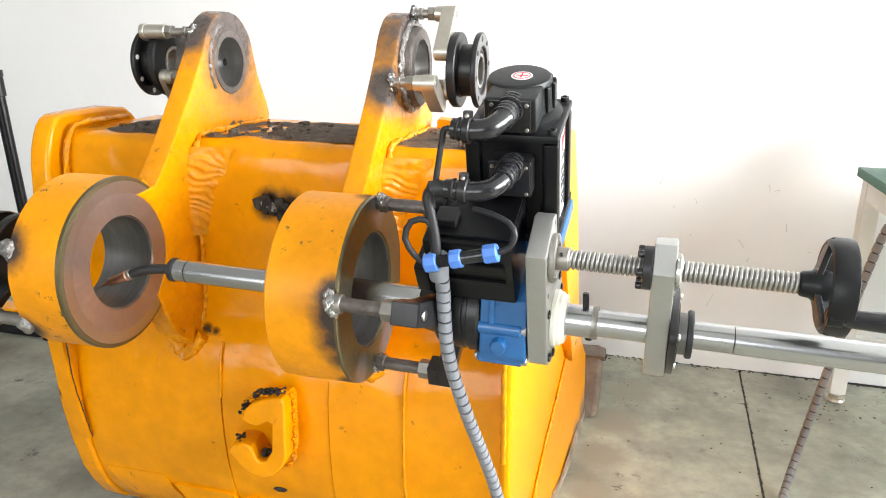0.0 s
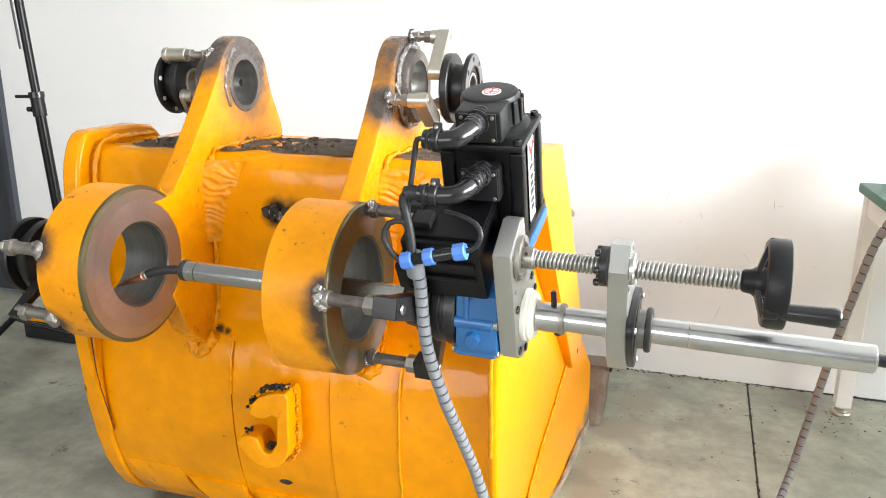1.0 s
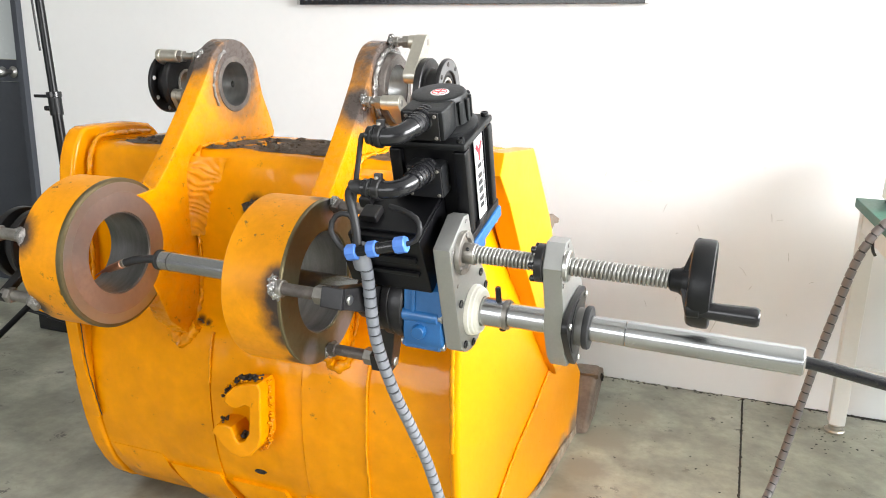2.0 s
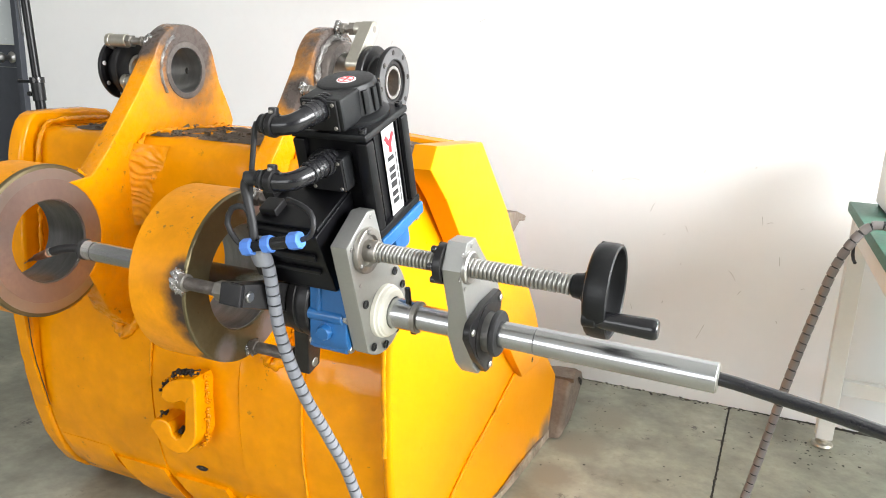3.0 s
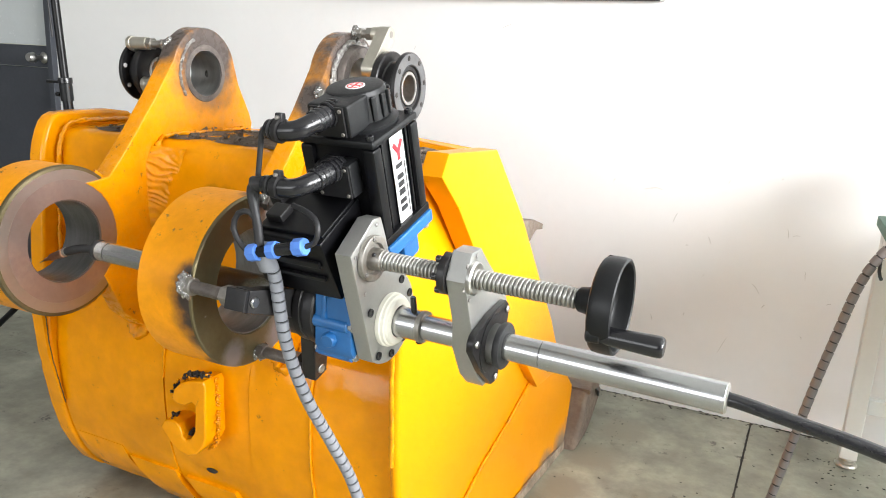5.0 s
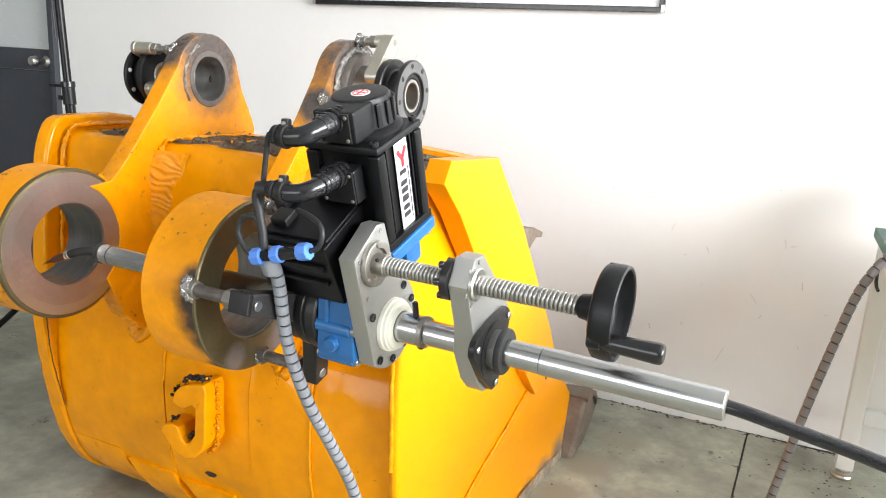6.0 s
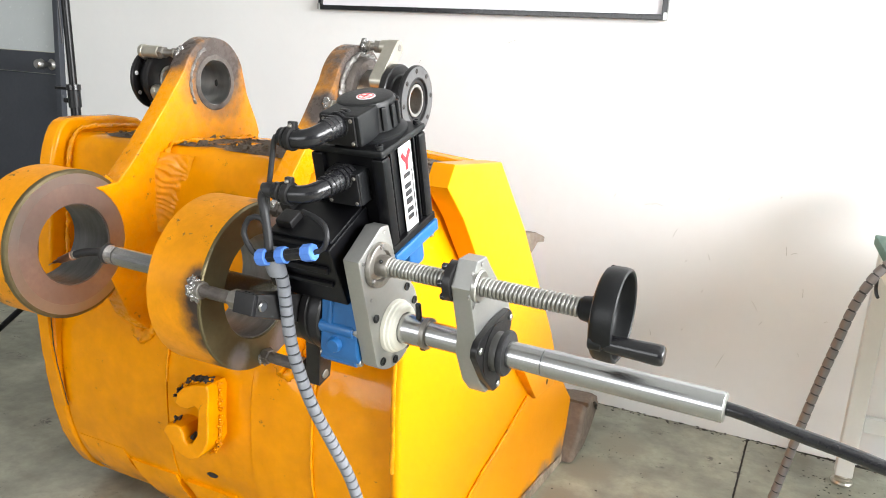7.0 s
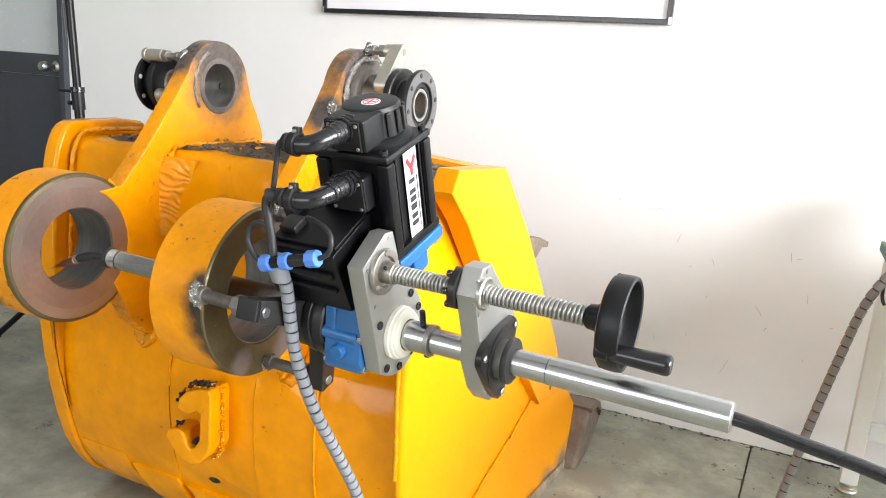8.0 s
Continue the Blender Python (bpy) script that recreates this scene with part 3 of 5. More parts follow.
# right side plate, flaring towards the mouth
side = [(2.332, 0.60), (2.336, 0.93), (2.352, 0.985), (2.40, 1.0), (2.60, 0.995), (2.82, 0.81), (3.15, 0.462), (3.33, 0.25), (3.395, 0.17), (3.40, 0.10), (3.395, 0.04), (3.37, 0.006), (3.30, 0.002), (2.62, 0.004), (2.49, 0.035), (2.42, 0.10), (2.366, 0.22), (2.336, 0.40)]
part("right_side_plate", wobble(prism(rounded(side), 1.030, 1.052, 0.010, seg=3, shear=0.062), 0.0015, 10), paint_side, bucket)
part("side_edge_weld", bead([(1.040, 2.336, 0.40), (1.036, 2.334, 0.60), (1.036, 2.338, 0.80), (1.038, 2.342, 0.93), (1.045, 2.36, 0.985)], 0.0055, 0.15), paint_rough, bucket)
edge_plate = [(2.345, 0.985), (2.372, 1.026), (2.613, 1.012), (2.815, 0.832), (3.152, 0.473), (3.31, 0.27), (3.06, 0.30), (2.985, 0.37), (2.55, 0.785), (2.43, 0.915)]
part("side_edge_plate", wobble(prism(edge_plate, 1.070, 1.117, 0.004), 0.001, 15), paint_side, bucket)
low_plate = [(3.03, 0.315), (3.30, 0.285), (3.405, 0.165), (3.402, 0.05), (3.37, 0.008), (2.62, 0.006), (2.55, 0.10), (2.72, 0.19), (2.88, 0.25)]


def low_flare(y, z):
    """How far out the lower side plate stands: flush along its upper edge, flaring to the foot."""
    return 1.057 + 0.062 * (y - 2.332) + 0.11 * max(0.0, 0.10 + 0.448 * (min(y, 3.05) - 2.55) - z)


bm = wobble(prism(low_plate, 1.070, 1.112, 0.003), 0.001, 15)
for v in bm.verts:
    v.co.x += low_flare(v.co.y, v.co.z) - 1.112
part("lower_wear_plate", bm, paint_side, bucket)
part("ridge_weld", bead([(low_flare(y, z) - 0.001, y, z) for y, z in ((3.03, 0.316), (2.88, 0.251), (2.72, 0.192), (2.56, 0.106))], 0.004, 0.3), paint_rough, bucket)
bm = sheet([(2.70, 0.0), (2.80, 0.0), (2.90, 0.0), (3.0, 0.0), (3.1, 0.0), (3.2, 0.0), (3.3, 0.0), (3.36, 0.0)], 0.0, 0.10, 0.006, 24)
for v in bm.verts:
    up, y, deep = v.co.x, v.co.y, v.co.z
    h = 0.35 + 0.65 * (y - 2.70) / 0.66 + 0.9 * noise.noise(Vector((y * 17, 3, up * 14)))
    zz = 0.002 + up * 0.36 * max(0.10, h)
    v.co = Vector((low_flare(y, zz) + 0.002 - deep + 0.004 * noise.noise(Vector((y * 40, zz * 40, 7))), y, zz))
part("worn_edge", bm, worn_bare, bucket, "bare brown worn edge of the side plate")
part("side_cutter", wobble(prism([(2.80, 0.815), (2.885, 0.812), (2.97, 0.80), (3.045, 0.776), (3.04, 0.762), (2.99, 0.768), (2.94, 0.745), (2.86, 0.735)], 1.058, 1.100, 0.006), 0.003, 40), rust, bucket, "worn brown steel side cutter")
for x, y, z in ((1.117, 3.155, 0.318), (1.112, 3.285, 0.177)):
    part("bolt_hole", rod((x - 0.006, y, z), (x + 0.001, y, z), 0.008, seg=16, bev=0.0003), soot, bucket, "small dark bolt hole")
# lip with worn teeth
part("lip", wobble(block(0.55, 3.34, 0.03, 1.0, 0.14, 0.05, 0.008), 0.002, 12), rust, bucket, "worn brown cutting lip")
for x in (0.12, 0.40, 0.72, 1.145):
    tooth = part("tooth", wobble(prism([(3.29, 0.004), (3.35, 0.10), (3.385, 0.168), (3.44, 0.178), (3.53, 0.154), (3.60, 0.108), (3.59, 0.078), (3.50, 0.030), (3.42, 0.002), (3.34, 0.0)], x - 0.05, x + 0.050, 0.020, seg=4), 0.004, 18), rust, bucket, "worn rusty bucket tooth")
    part("tooth_cap", wobble(prism([(3.385, 0.180), (3.44, 0.186), (3.515, 0.156), (3.55, 0.115), (3.53, 0.10), (3.47, 0.15), (3.39, 0.16)], x - 0.056, x + 0.056, 0.008), 0.003, 20), rust, tooth)
    part("cap_gap", bead([(x - 0.05, 3.475, 0.155), (x + 0.052, 3.475, 0.150), (x + 0.053, 3.53, 0.102)], 0.004, 0.6), soot, tooth, "dark gap under the cap")
# rear stiffeners
bm = prism([(2.71, 0.96), (2.71, 1.004), (2.74, 1.008), (2.75, 0.96)], 0.80, 1.02, 0.004)
for v in bm.verts:
    if v.co.z > 0.98:
        v.co.z += 0.012 - abs(v.co.x - 0.86) * 0.16
part("rear_stiffener", wobble(bm, 0.003, 14), paint, bucket)
part("rear_stiffener", wobble(prism([(2.71, 0.97), (2.71, 0.998), (2.74, 1.004), (2.75, 0.97)], 0.10, 0.30, 0.005), 0.003, 14), paint, bucket)


def cut(bm, tool):
    """bm less tool."""
    obs = []
    for b in (bm, tool):
        me = bpy.data.meshes.new("tmp")
        b.to_mesh(me)
        b.free()
        obs.append(new("tmp", me))
    mod = obs[0].modifiers.new("cut", "BOOLEAN")
    mod.operation, mod.solver, mod.object = "DIFFERENCE", "EXACT", obs[1]
    done = bpy.data.meshes.new_from_object(obs[0].evaluated_get(bpy.context.evaluated_depsgraph_get()))
    out = bmesh.new()
    out.from_mesh(done)
    for ob in obs:
        me = ob.data
        bpy.data.objects.remove(ob)
        bpy.data.meshes.remove(me)
    bpy.data.meshes.remove(done)
    return out


def ear(x0, x1, bore_x, boss, bore_r, lab, back=0.046):
    """A lug plate that carries the upper pin boss and, lower down, the big ring."""
    cy, cz = 2.594, 1.127
    poly = [*arc(cy, cz, 0.107, 164, 12, 18), (2.715, 1.10), (2.752, 1.03), (2.765, 1.0), (2.758, 0.975), (2.455, 0.975), (2.445, 0.60), (2.40, 0.538), (2.365, 0.552), (2.31, 0.60), *arc(2.18, 0.791, 0.125, -48, 66, 10), (2.293, 0.912), (2.335, 0.957), (2.378, 1.008), (2.430, 1.072), (2.468, 1.125)]
    bm = cut(wobble(prism(poly, x0, x1, 0.006), 0.0012, 18), rod((x0 - 0.05, cy, cz), (x1 + 0.05, cy, cz), bore_r + 0.006, seg=56))
    plate = part("lug", bm, paint_ear, bucket, lab)
    # pin boss: a turned ring proud of the plate, with its bore
    part("pin_boss", lathe([(bore_x, bore_r), (bore_x, boss - 0.004), (bore_x - 0.005, boss), (x1 - 0.004, boss + 0.004), (x0 - 0.002, boss - 0.004), (x0 - back, boss - 0.006), (x0 - back, bore_r)], pose(0, cy, cz), 56), burnt, plate, "heat-blued bare steel boss")
    part("bore_liner", lathe([(bore_x - 0.003, bore_r - 0.001), (bore_x - 0.003, bore_r + 0.002), (x0 - back - 0.001, bore_r + 0.002), (x0 - back - 0.001, bore_r - 0.001)], pose(0, cy, cz), 56), bore_steel, plate, "bright bored liner")
    if boss > 0.075:
        part("boss_weld", bead([(x1 + 0.004, cy + (boss + 0.006) * math.cos(a), cz + (boss + 0.006) * math.sin(a)) for a in np.linspace(0, math.tau, 60)], 0.0065, 0.7), weld_steel, plate)
    # fillet welds where the lug meets the shell
    for s, x in ((1, x1 + 0.004), (-1, x0 - 0.004)):
        part("lug_weld", bead([(x, 2.72, 0.988), (x, 2.52, 0.989), (x, 2.462, 0.988), (x + s * 0.003, 2.426, 0.968), (x + s * 0.003, 2.415, 0.86), (x + s * 0.003, 2.417, 0.70), (x, 2.412, 0.61), (x, 2.385, 0.56)], 0.005, 0.9, 0.004), paint_rough, plate)
    part("lug_toe_weld", bead([(x0 - 0.012, 2.384, 0.572), (x0 + 0.004, 2.376, 0.546), ((x0 + x1) / 2, 2.372, 0.528), (x1 - 0.003, 2.375, 0.545), (x1 + 0.012, 2.384, 0.572)], 0.013, 0.75, 0.005), paint_rough, plate)
    return plate


lug_l = ear(0.314, 0.362, 0.3632, 0.070, 0.054, "thick yellow lug plate with a burnt top")
lug_r = ear(0.732, 0.777, 0.800, 0.080, 0.056, "thick yellow lug plate, scorched round its pin boss", 0.004)
part("weld_streak", bead([(0.3625, 2.594 + 0.084 * math.cos(a), 1.127 + 0.086 * math.sin(a)) for a in np.linspace(radians(115), radians(215), 24)], 0.0036, 0.9), weld_steel, lug_l, "pale weld streak")
part("grease_hole", blob((0.318, 2.646, 1.124), 0.007, (0.7, 0.5, 1.3), 0.2, 2.0, 2), soot, lug_l, "small dark grease hole")
# wrinkled weld build-up in the corners beside the lugs
for x in (0.360, 0.776):
    bm = bmesh.new()
    nu, nv = 22, 70
    g = []
    for j in range(nv + 1):
        t = j / nv
        wid = 0.095 * (1 - 0.65 * t ** 0.9) + 0.006 * noise.noise(Vector((x * 9, t * 9, 0)))
        row = []
        for i in range(nu + 1):
            u = i / nu
            xx, zz = x - 0.001 + u * wid, 0.968 - 0.185 * t
            fold = 0.5 + 0.5 * math.sin(t * 74 - u * 7 + 8 * noise.noise(Vector((xx * 26, zz * 26, 1))))
            yy = 2.421 - 0.028 * (1 - u) ** 2 * (0.35 + 0.65 * min(1, 5 * t)) - 0.0065 * fold * min(1, 5 * u) * (1 - u) ** 0.7 * min(1, 5 * (1 - t), 5 * t) - 0.002 * (1 - u) * noise.noise(Vector((xx * 120, 0, zz * 120)))
            row.append(bm.verts.new((xx, yy if i < nu else 2.4225, zz)))
        g.append(row)
    for a, b in zip(g, g[1:]):
        for i in range(nu):
            bm.faces.new((a[i], a[i + 1], b[i + 1], b[i]))
    part("weld_patch", bm, paint_rough, bucket, "wrinkled weld build-up painted yellow")


def boss_ring(x0, x1, cy, cz, ro, ri, bore, body, lab, lip):
    """A big pin ring: painted outside, machined on its face and bored."""
    m = pose(0, cy, cz)
    ring = part("pin_ring", lathe([(x1 - lip, ro), (x0 + 0.003, ro), (x0, ro - 0.003), (x0, ri + 0.004), (x1 - lip, ri + 0.004)], m, 96), body, bucket, lab)
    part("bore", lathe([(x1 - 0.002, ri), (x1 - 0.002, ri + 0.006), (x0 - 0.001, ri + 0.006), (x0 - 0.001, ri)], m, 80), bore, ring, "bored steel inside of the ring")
    return ring, m


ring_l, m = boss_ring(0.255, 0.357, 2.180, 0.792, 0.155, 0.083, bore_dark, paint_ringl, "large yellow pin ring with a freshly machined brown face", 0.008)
part("face", lathe([(0.3555, 0.085), (0.3590, 0.086), (0.3590, 0.1263), (0.352, 0.1263), (0.352, 0.085)], m, 96), face_copper, ring_l, "brown machined face", 8)
part("face_edge", lathe([(0.3590, 0.1264), (0.3590, 0.1470), (0.349, 0.1470), (0.349, 0.1264)], m, 96), face_rim, ring_l, "bright machined rim", 8)
part("paint_edge", lathe([(0.3588, 0.1471), (0.3576, 0.1530), (0.3550, 0.1551), (0.3492, 0.1553), (0.3492, 0.1471)], m, 96), face_olive, ring_l, "olive burnt paint edge", 15)
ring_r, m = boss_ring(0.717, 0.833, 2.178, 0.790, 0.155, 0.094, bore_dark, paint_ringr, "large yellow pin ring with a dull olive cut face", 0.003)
part("face", lathe([(0.832, 0.0955), (0.8352, 0.097), (0.8352, 0.1515), (0.8335, 0.1540), (0.8301, 0.1548), (0.8301, 0.0955)], m, 96), face_olive, ring_r, "olive-brown oxidised face", 15)
part("ring_weld", bead([(0.342, 2.180 + 0.158 * math.cos(a), 0.792 + 0.158 * math.sin(a)) for a in np.linspace(radians(56), radians(-75), 30)], 0.007, 0.6), paint_rough, ring_l)
part("ring_weld", bead([(0.765, 2.178 + 0.158 * math.cos(a), 0.790 + 0.158 * math.sin(a)) for a in np.linspace(radians(56), radians(-75), 30)], 0.007, 0.6), paint_rough, ring_r)

# lifting hook, welded to the back
hook = [(0.500, 0.429), (0.509, 0.453), (0.527, 0.470), (0.550, 0.480), (0.572, 0.487), (0.592, 0.489), (0.600, 0.476), (0.598, 0.356), (0.588, 0.333), (0.567, 0.309), (0.542, 0.297), (0.514, 0.303), (0.488, 0.321),
        (0.474, 0.337), (0.463, 0.350), (0.476, 0.369), (0.500, 0.374), (0.517, 0.370), (0.525, 0.356), (0.528, 0.343), (0.538, 0.336), (0.551, 0.341), (0.566, 0.364), (0.570, 0.428), (0.560, 0.432), (0.539, 0.420), (0.520, 0.420)]
bm = prism(hook, 0.0, 0.066, 0.005, seg=3)
bm.transform(Matrix(((0, 1, 0, 0.0), (1, 0, 0, 2.300), (0, 0, 1, 0), (0, 0, 0, 1))))
lift = part("lifting_hook", wobble(bm, 0.002, 25), paint, bucket, "thick yellow steel lifting hook")
random.seed(3)


def lumps(line, n, r0, r1, spread):
    """Many small weld lumps strewn along a line, as one mesh."""
    out = bmesh.new()
    path = smooth_path(line, 0.002)
    for k in range(n):
        p = random.choice(path) + Vector((random.gauss(0, spread), random.gauss(0, spread * 1.5), random.gauss(0, spread)))
        add(out, blob(p, random.uniform(r0, r1), (1, 1, 0.9), 0.4, k * 1.37, 2))
    return out


part("hook_weld", lumps([(0.498, 2.330, 0.428), (0.504, 2.325, 0.456), (0.526, 2.322, 0.474), (0.552, 2.322, 0.486), (0.590, 2.325, 0.492)], 170, 0.002, 0.0042, 0.0028), paint_rough, lift)
part("hook_scorch", lumps([(0.526, 2.322, 0.480), (0.556, 2.320, 0.492), (0.588, 2.324, 0.496)], 150, 0.002, 0.0045, 0.003), soot, lift, "scorched black weld")
part("hook_scorch", lumps([(0.500, 2.320, 0.436), (0.508, 2.318, 0.460), (0.528, 2.318, 0.478)], 22, 0.002, 0.0045, 0.004), soot, lift, "scorched black weld")
part("hook_scorch", lumps([(0.472, 2.330, 0.366), (0.490, 2.330, 0.375)], 14, 0.002, 0.0045, 0.003), soot, lift, "scorched black weld")
part("hook_scorch", lumps([(0.536, 2.330, 0.342), (0.546, 2.330, 0.346)], 24, 0.003, 0.007, 0.003), soot, lift, "black scorched lump")
part("hook_weld", lumps([(0.602, 2.335, 0.485), (0.604, 2.335, 0.42), (0.602, 2.335, 0.355), (0.592, 2.340, 0.326), (0.565, 2.345, 0.300)], 130, 0.002, 0.0036, 0.0018), paint_rough, lift)
# burnt weld remains on the back
random.seed(11)
for k in range(34):
    t = k / 33
    part("burnt_weld", blob((0.510 + 0.115 * t + random.uniform(-0.004, 0.004), 2.414, 0.859 - 0.028 * t + random.uniform(-0.012, 0.012)), random.uniform(0.006, 0.013), (1, 0.8, 1.1), 0.6, k * 0.9, 2), weld_steel if k % 6 == 4 else soot, bucket, "black scorched weld remains")
part("drain_slot", blob((0.539, 2.381, 0.219), 0.010, (1.6, 0.3, 0.6), 0.3, 1.0), soot, bucket, "small black hole in the back")

# mud on the top plate
bm = bmesh.new()
nx, ny = 90, 34
vs = [[None] * (ny + 1) for _ in range(nx + 1)]
for i in range(nx + 1):
    for j in range(ny + 1):
        x, y = 0.115 + 0.925 * i / nx, 2.462 + 0.275 * j / ny
        h = noise.noise(Vector((x * 14, y * 14, 0.3))) * 0.006 + noise.noise(Vector((x * 50, y * 50, 2))) * 0.004
        edge = min(1.0, j / 3, (ny - j) / 3)
        vs[i][j] = bm.verts.new((x, y + (noise.noise(Vector((x * 14, 5, 1))) * 0.016 + noise.noise(Vector((x * 60, 5, 1))) * 0.006) * (1 - j / ny), 0.9835 + (0.0035 + max(-0.0015, h)) * edge))
for i in range(nx):
    for j in range(ny):
        bm.faces.new((vs[i][j], vs[i + 1][j], vs[i + 1][j + 1], vs[i][j + 1]))
mud = tagged(part("mud_layer", bm, dirt), "dark dried mud lying on the bucket's top plate", "mud", kind="stuff")
bm = bmesh.new()
random.seed(7)
for k in range(230):
    x, y = random.uniform(0.12, 1.03), 2.455 + 0.27 * random.random() ** 1.3
    r = random.uniform(0.0012, 0.0035) if random.random() < 0.93 else random.uniform(0.005, 0.010)
    c = block(0, 0, 0, r * 2.2, r * 1.6, r * 1.1, 0)
    wobble(c, r * 0.5, 300)
    add(bm, c, pose(x, y, 0.989 + r * 0.3, random.uniform(-20, 20), random.uniform(-20, 20), random.uniform(0, 180)))
tagged(part("mud_chips", bm, dirt), "crumbs and chips of dried mud on the bucket", "mud", kind="stuff")

# dark grime in the seam under the lugs
part("seam_grime", bead([(0.368, 2.398, 0.582), (0.386, 2.393, 0.574), (0.40, 2.391, 0.571)], 0.0025, 1.5, 0.002), soot, bucket, "black grime in the seam")


# ---- line boring and cladding machine, mounted on the ring ----
PF = 0.019  # the front plate's outer face
M = pose(1.12, 2.125, 0.7945, 0, 0.2, -2.8)
machine = thing("line_boring_machine", (1.05, 2.135, 0.64), "portable line boring machine with black motor, bolted to the ring", "boring machine")


def L(u, v, w):
    return M @ Vector((u, v, w))


def at(bm):
    bm.transform(M)
    return bm


# the bar and its sleeves
bar = part("boring_bar", rod(L(-0.635, 0, 0), L(-0.35, 0, 0), 0.0193, seg=48), chrome, machine, "bright ground steel bar")
part("bar_joint", rod(L(-0.6125, 0, 0), L(-0.6095, 0, 0), 0.0196, seg=48, bev=0.0005), soot, bar, "black joint line")
part("bar_cap", rod(L(-0.648, 0, 0), L(-0.634, 0, 0), 0.0205, seg=40, bev=0.004), rubber, bar, "black rubber end ring")
part("inner_bar", rod(L(-0.351, 0, 0), L(-0.10, 0, 0), 0.0235, seg=48), chrome, bar)
part("sleeve", rod(L(0.030, 0, 0), L(0.081, 0, 0), 0.0238, seg=48), chrome, bar)
part("sleeve_ring", lathe([(0.076, 0.020), (0.076, 0.0246), (0.080, 0.0252), (0.084, 0.0246), (0.084, 0.020)], M, 48), steel_dull, bar)
part("clamp_screw", rod(L(0.066, -0.004, 0.018), L(0.064, -0.008, 0.047), 0.0048, seg=16), gloss_black, bar, "black clamp screw")
part("clamp_screw", rod(L(0.072, 0.004, -0.030), L(0.072, 0.004, -0.015), 0.006, seg=16), gloss_black, bar, "black clamp screw")
part("middle_bar", rod(L(0.08, 0, 0), L(0.27, 0, 0), 0.0197, seg=48, bev=0.0005), chrome, bar)
part("end_bar", rod(L(0.2705, 0, 0), L(0.515, 0, 0), 0.0203, seg=48, bev=0.0006), chrome, bar)
part("end_ring", lathe([(0.508, 0.011), (0.508, 0.0198), (0.5165, 0.0192), (0.5175, 0.0175), (0.5175, 0.011)], M, 48), steel, bar)
# torch in the left ring
torch = part("torch_neck", tube([(0.475, 2.156, 0.797), (0.445, 2.155, 0.795), (0.418, 2.153, 0.790), (0.395, 2.15, 0.782)], 0.0085, 14, 0.004), rubber, machine, "black rubber torch neck")
part("torch_collar", rod((0.397, 2.1505, 0.783), (0.388, 2.1495, 0.779), 0.0092, 0.0082, 20), nickel, torch, "brass collar")
part("torch_nozzle", rod((0.389, 2.1495, 0.7795), (0.352, 2.1465, 0.764), 0.0092, 0.0068, 24), copper, torch, "copper welding nozzle")
part("torch_tip", rod((0.354, 2.1467, 0.765), (0.336, 2.145, 0.757), 0.0045, 0.003, 16), copper, torch)
part("wire", rod((0.338, 2.145, 0.758), (0.322, 2.144, 0.749), 0.0009, seg=8, bev=0.0002), steel_dull, torch)

# bearing housing, arms and studs
hub = part("bearing_housing", lathe([(-0.152, 0.021), (-0.152, 0.054), (-0.148, 0.058), (-0.124, 0.058), (-0.121, 0.0625), (-0.109, 0.0625), (-0.107, 0.060), (-0.101, 0.060), (-0.099, 0.0645), (-0.084, 0.0645), (-0.081, 0.061), (-0.081, 0.021)], M, 64), black_metal, machine, "black steel bearing housing")
part("housing_neck", lathe([(-0.180, 0.021), (-0.180, 0.040), (-0.175, 0.043), (-0.151, 0.046), (-0.151, 0.021)], M, 48), black_metal, hub)
studs = ((-0.118, 0.026), (0.068, 0.133), (0.048, -0.140))
for k, (v, w) in enumerate(studs):
    r = math.hypot(v, w)
    dv, dw = v / r, w / r
    ang = math.degrees(math.atan2(w, v))
    arm = block(0, 0, 0, 0.030, 1.0, 0.040, 0.004)
    for q in arm.verts:
        f = q.co.y + 0.5
        rad = 0.040 + (r + 0.012 - 0.040) * f
        cross = q.co.z * (1.25 - 0.35 * f)
        q.co = Vector((-0.132 - 0.030 * f + q.co.x, dv * rad - dw * cross, dw * rad + dv * cross))
    arm.transform(M)
    armp = part("arm", arm, black_metal, machine, "black steel mounting arm")
    lug = block(-0.168, 0, 0, 0.040, 0.036, 0.034, 0.0018)
    lug.transform(M @ Matrix.Translation((0, v, w)) @ pose(0, 0, 0, ang, 0, 0))
    part("clamp_lug", lug, black_metal, armp)
    part("bolt_head", rod(L(-0.146, v - 0.002, w), L(-0.141, v - 0.002, w), 0.0085, seg=20), steel, armp)
    part("lock_nut", nut(L(-0.206, v, w), L(-0.186, v, w), 0.0165), steel_dull, armp, "hexagonal lock nut")
    part("stud", rod(L(-0.29, v, w), L(-0.19, v, w), 0.0105, seg=24), burnt, armp, "dark turned steel stud")
    part("stud_collar", rod(L(-0.283, v, w), L(-0.268, v, w), 0.0145, seg=6 if k else 20), steel_dull if k == 0 else burnt, armp)
    for j in range(3):
        a = math.radians(ang + (j - 1) * 75)
        part("stud_weld", blob(L(-0.287 + 0.003 * j, v + 0.009 * math.cos(a), w + 0.010 * math.sin(a)), 0.0105 if k == 0 else 0.0085, (0.9, 1, 1.2), 0.45, k * 3 + j), weld_bright, armp, "bright lumpy weld")
part("stud_weld", blob((0.822, 2.036, 0.80), 0.014, (0.8, 0.8, 1.2), 0.35, 9.1), weld_bright, machine, "bright lumpy weld")
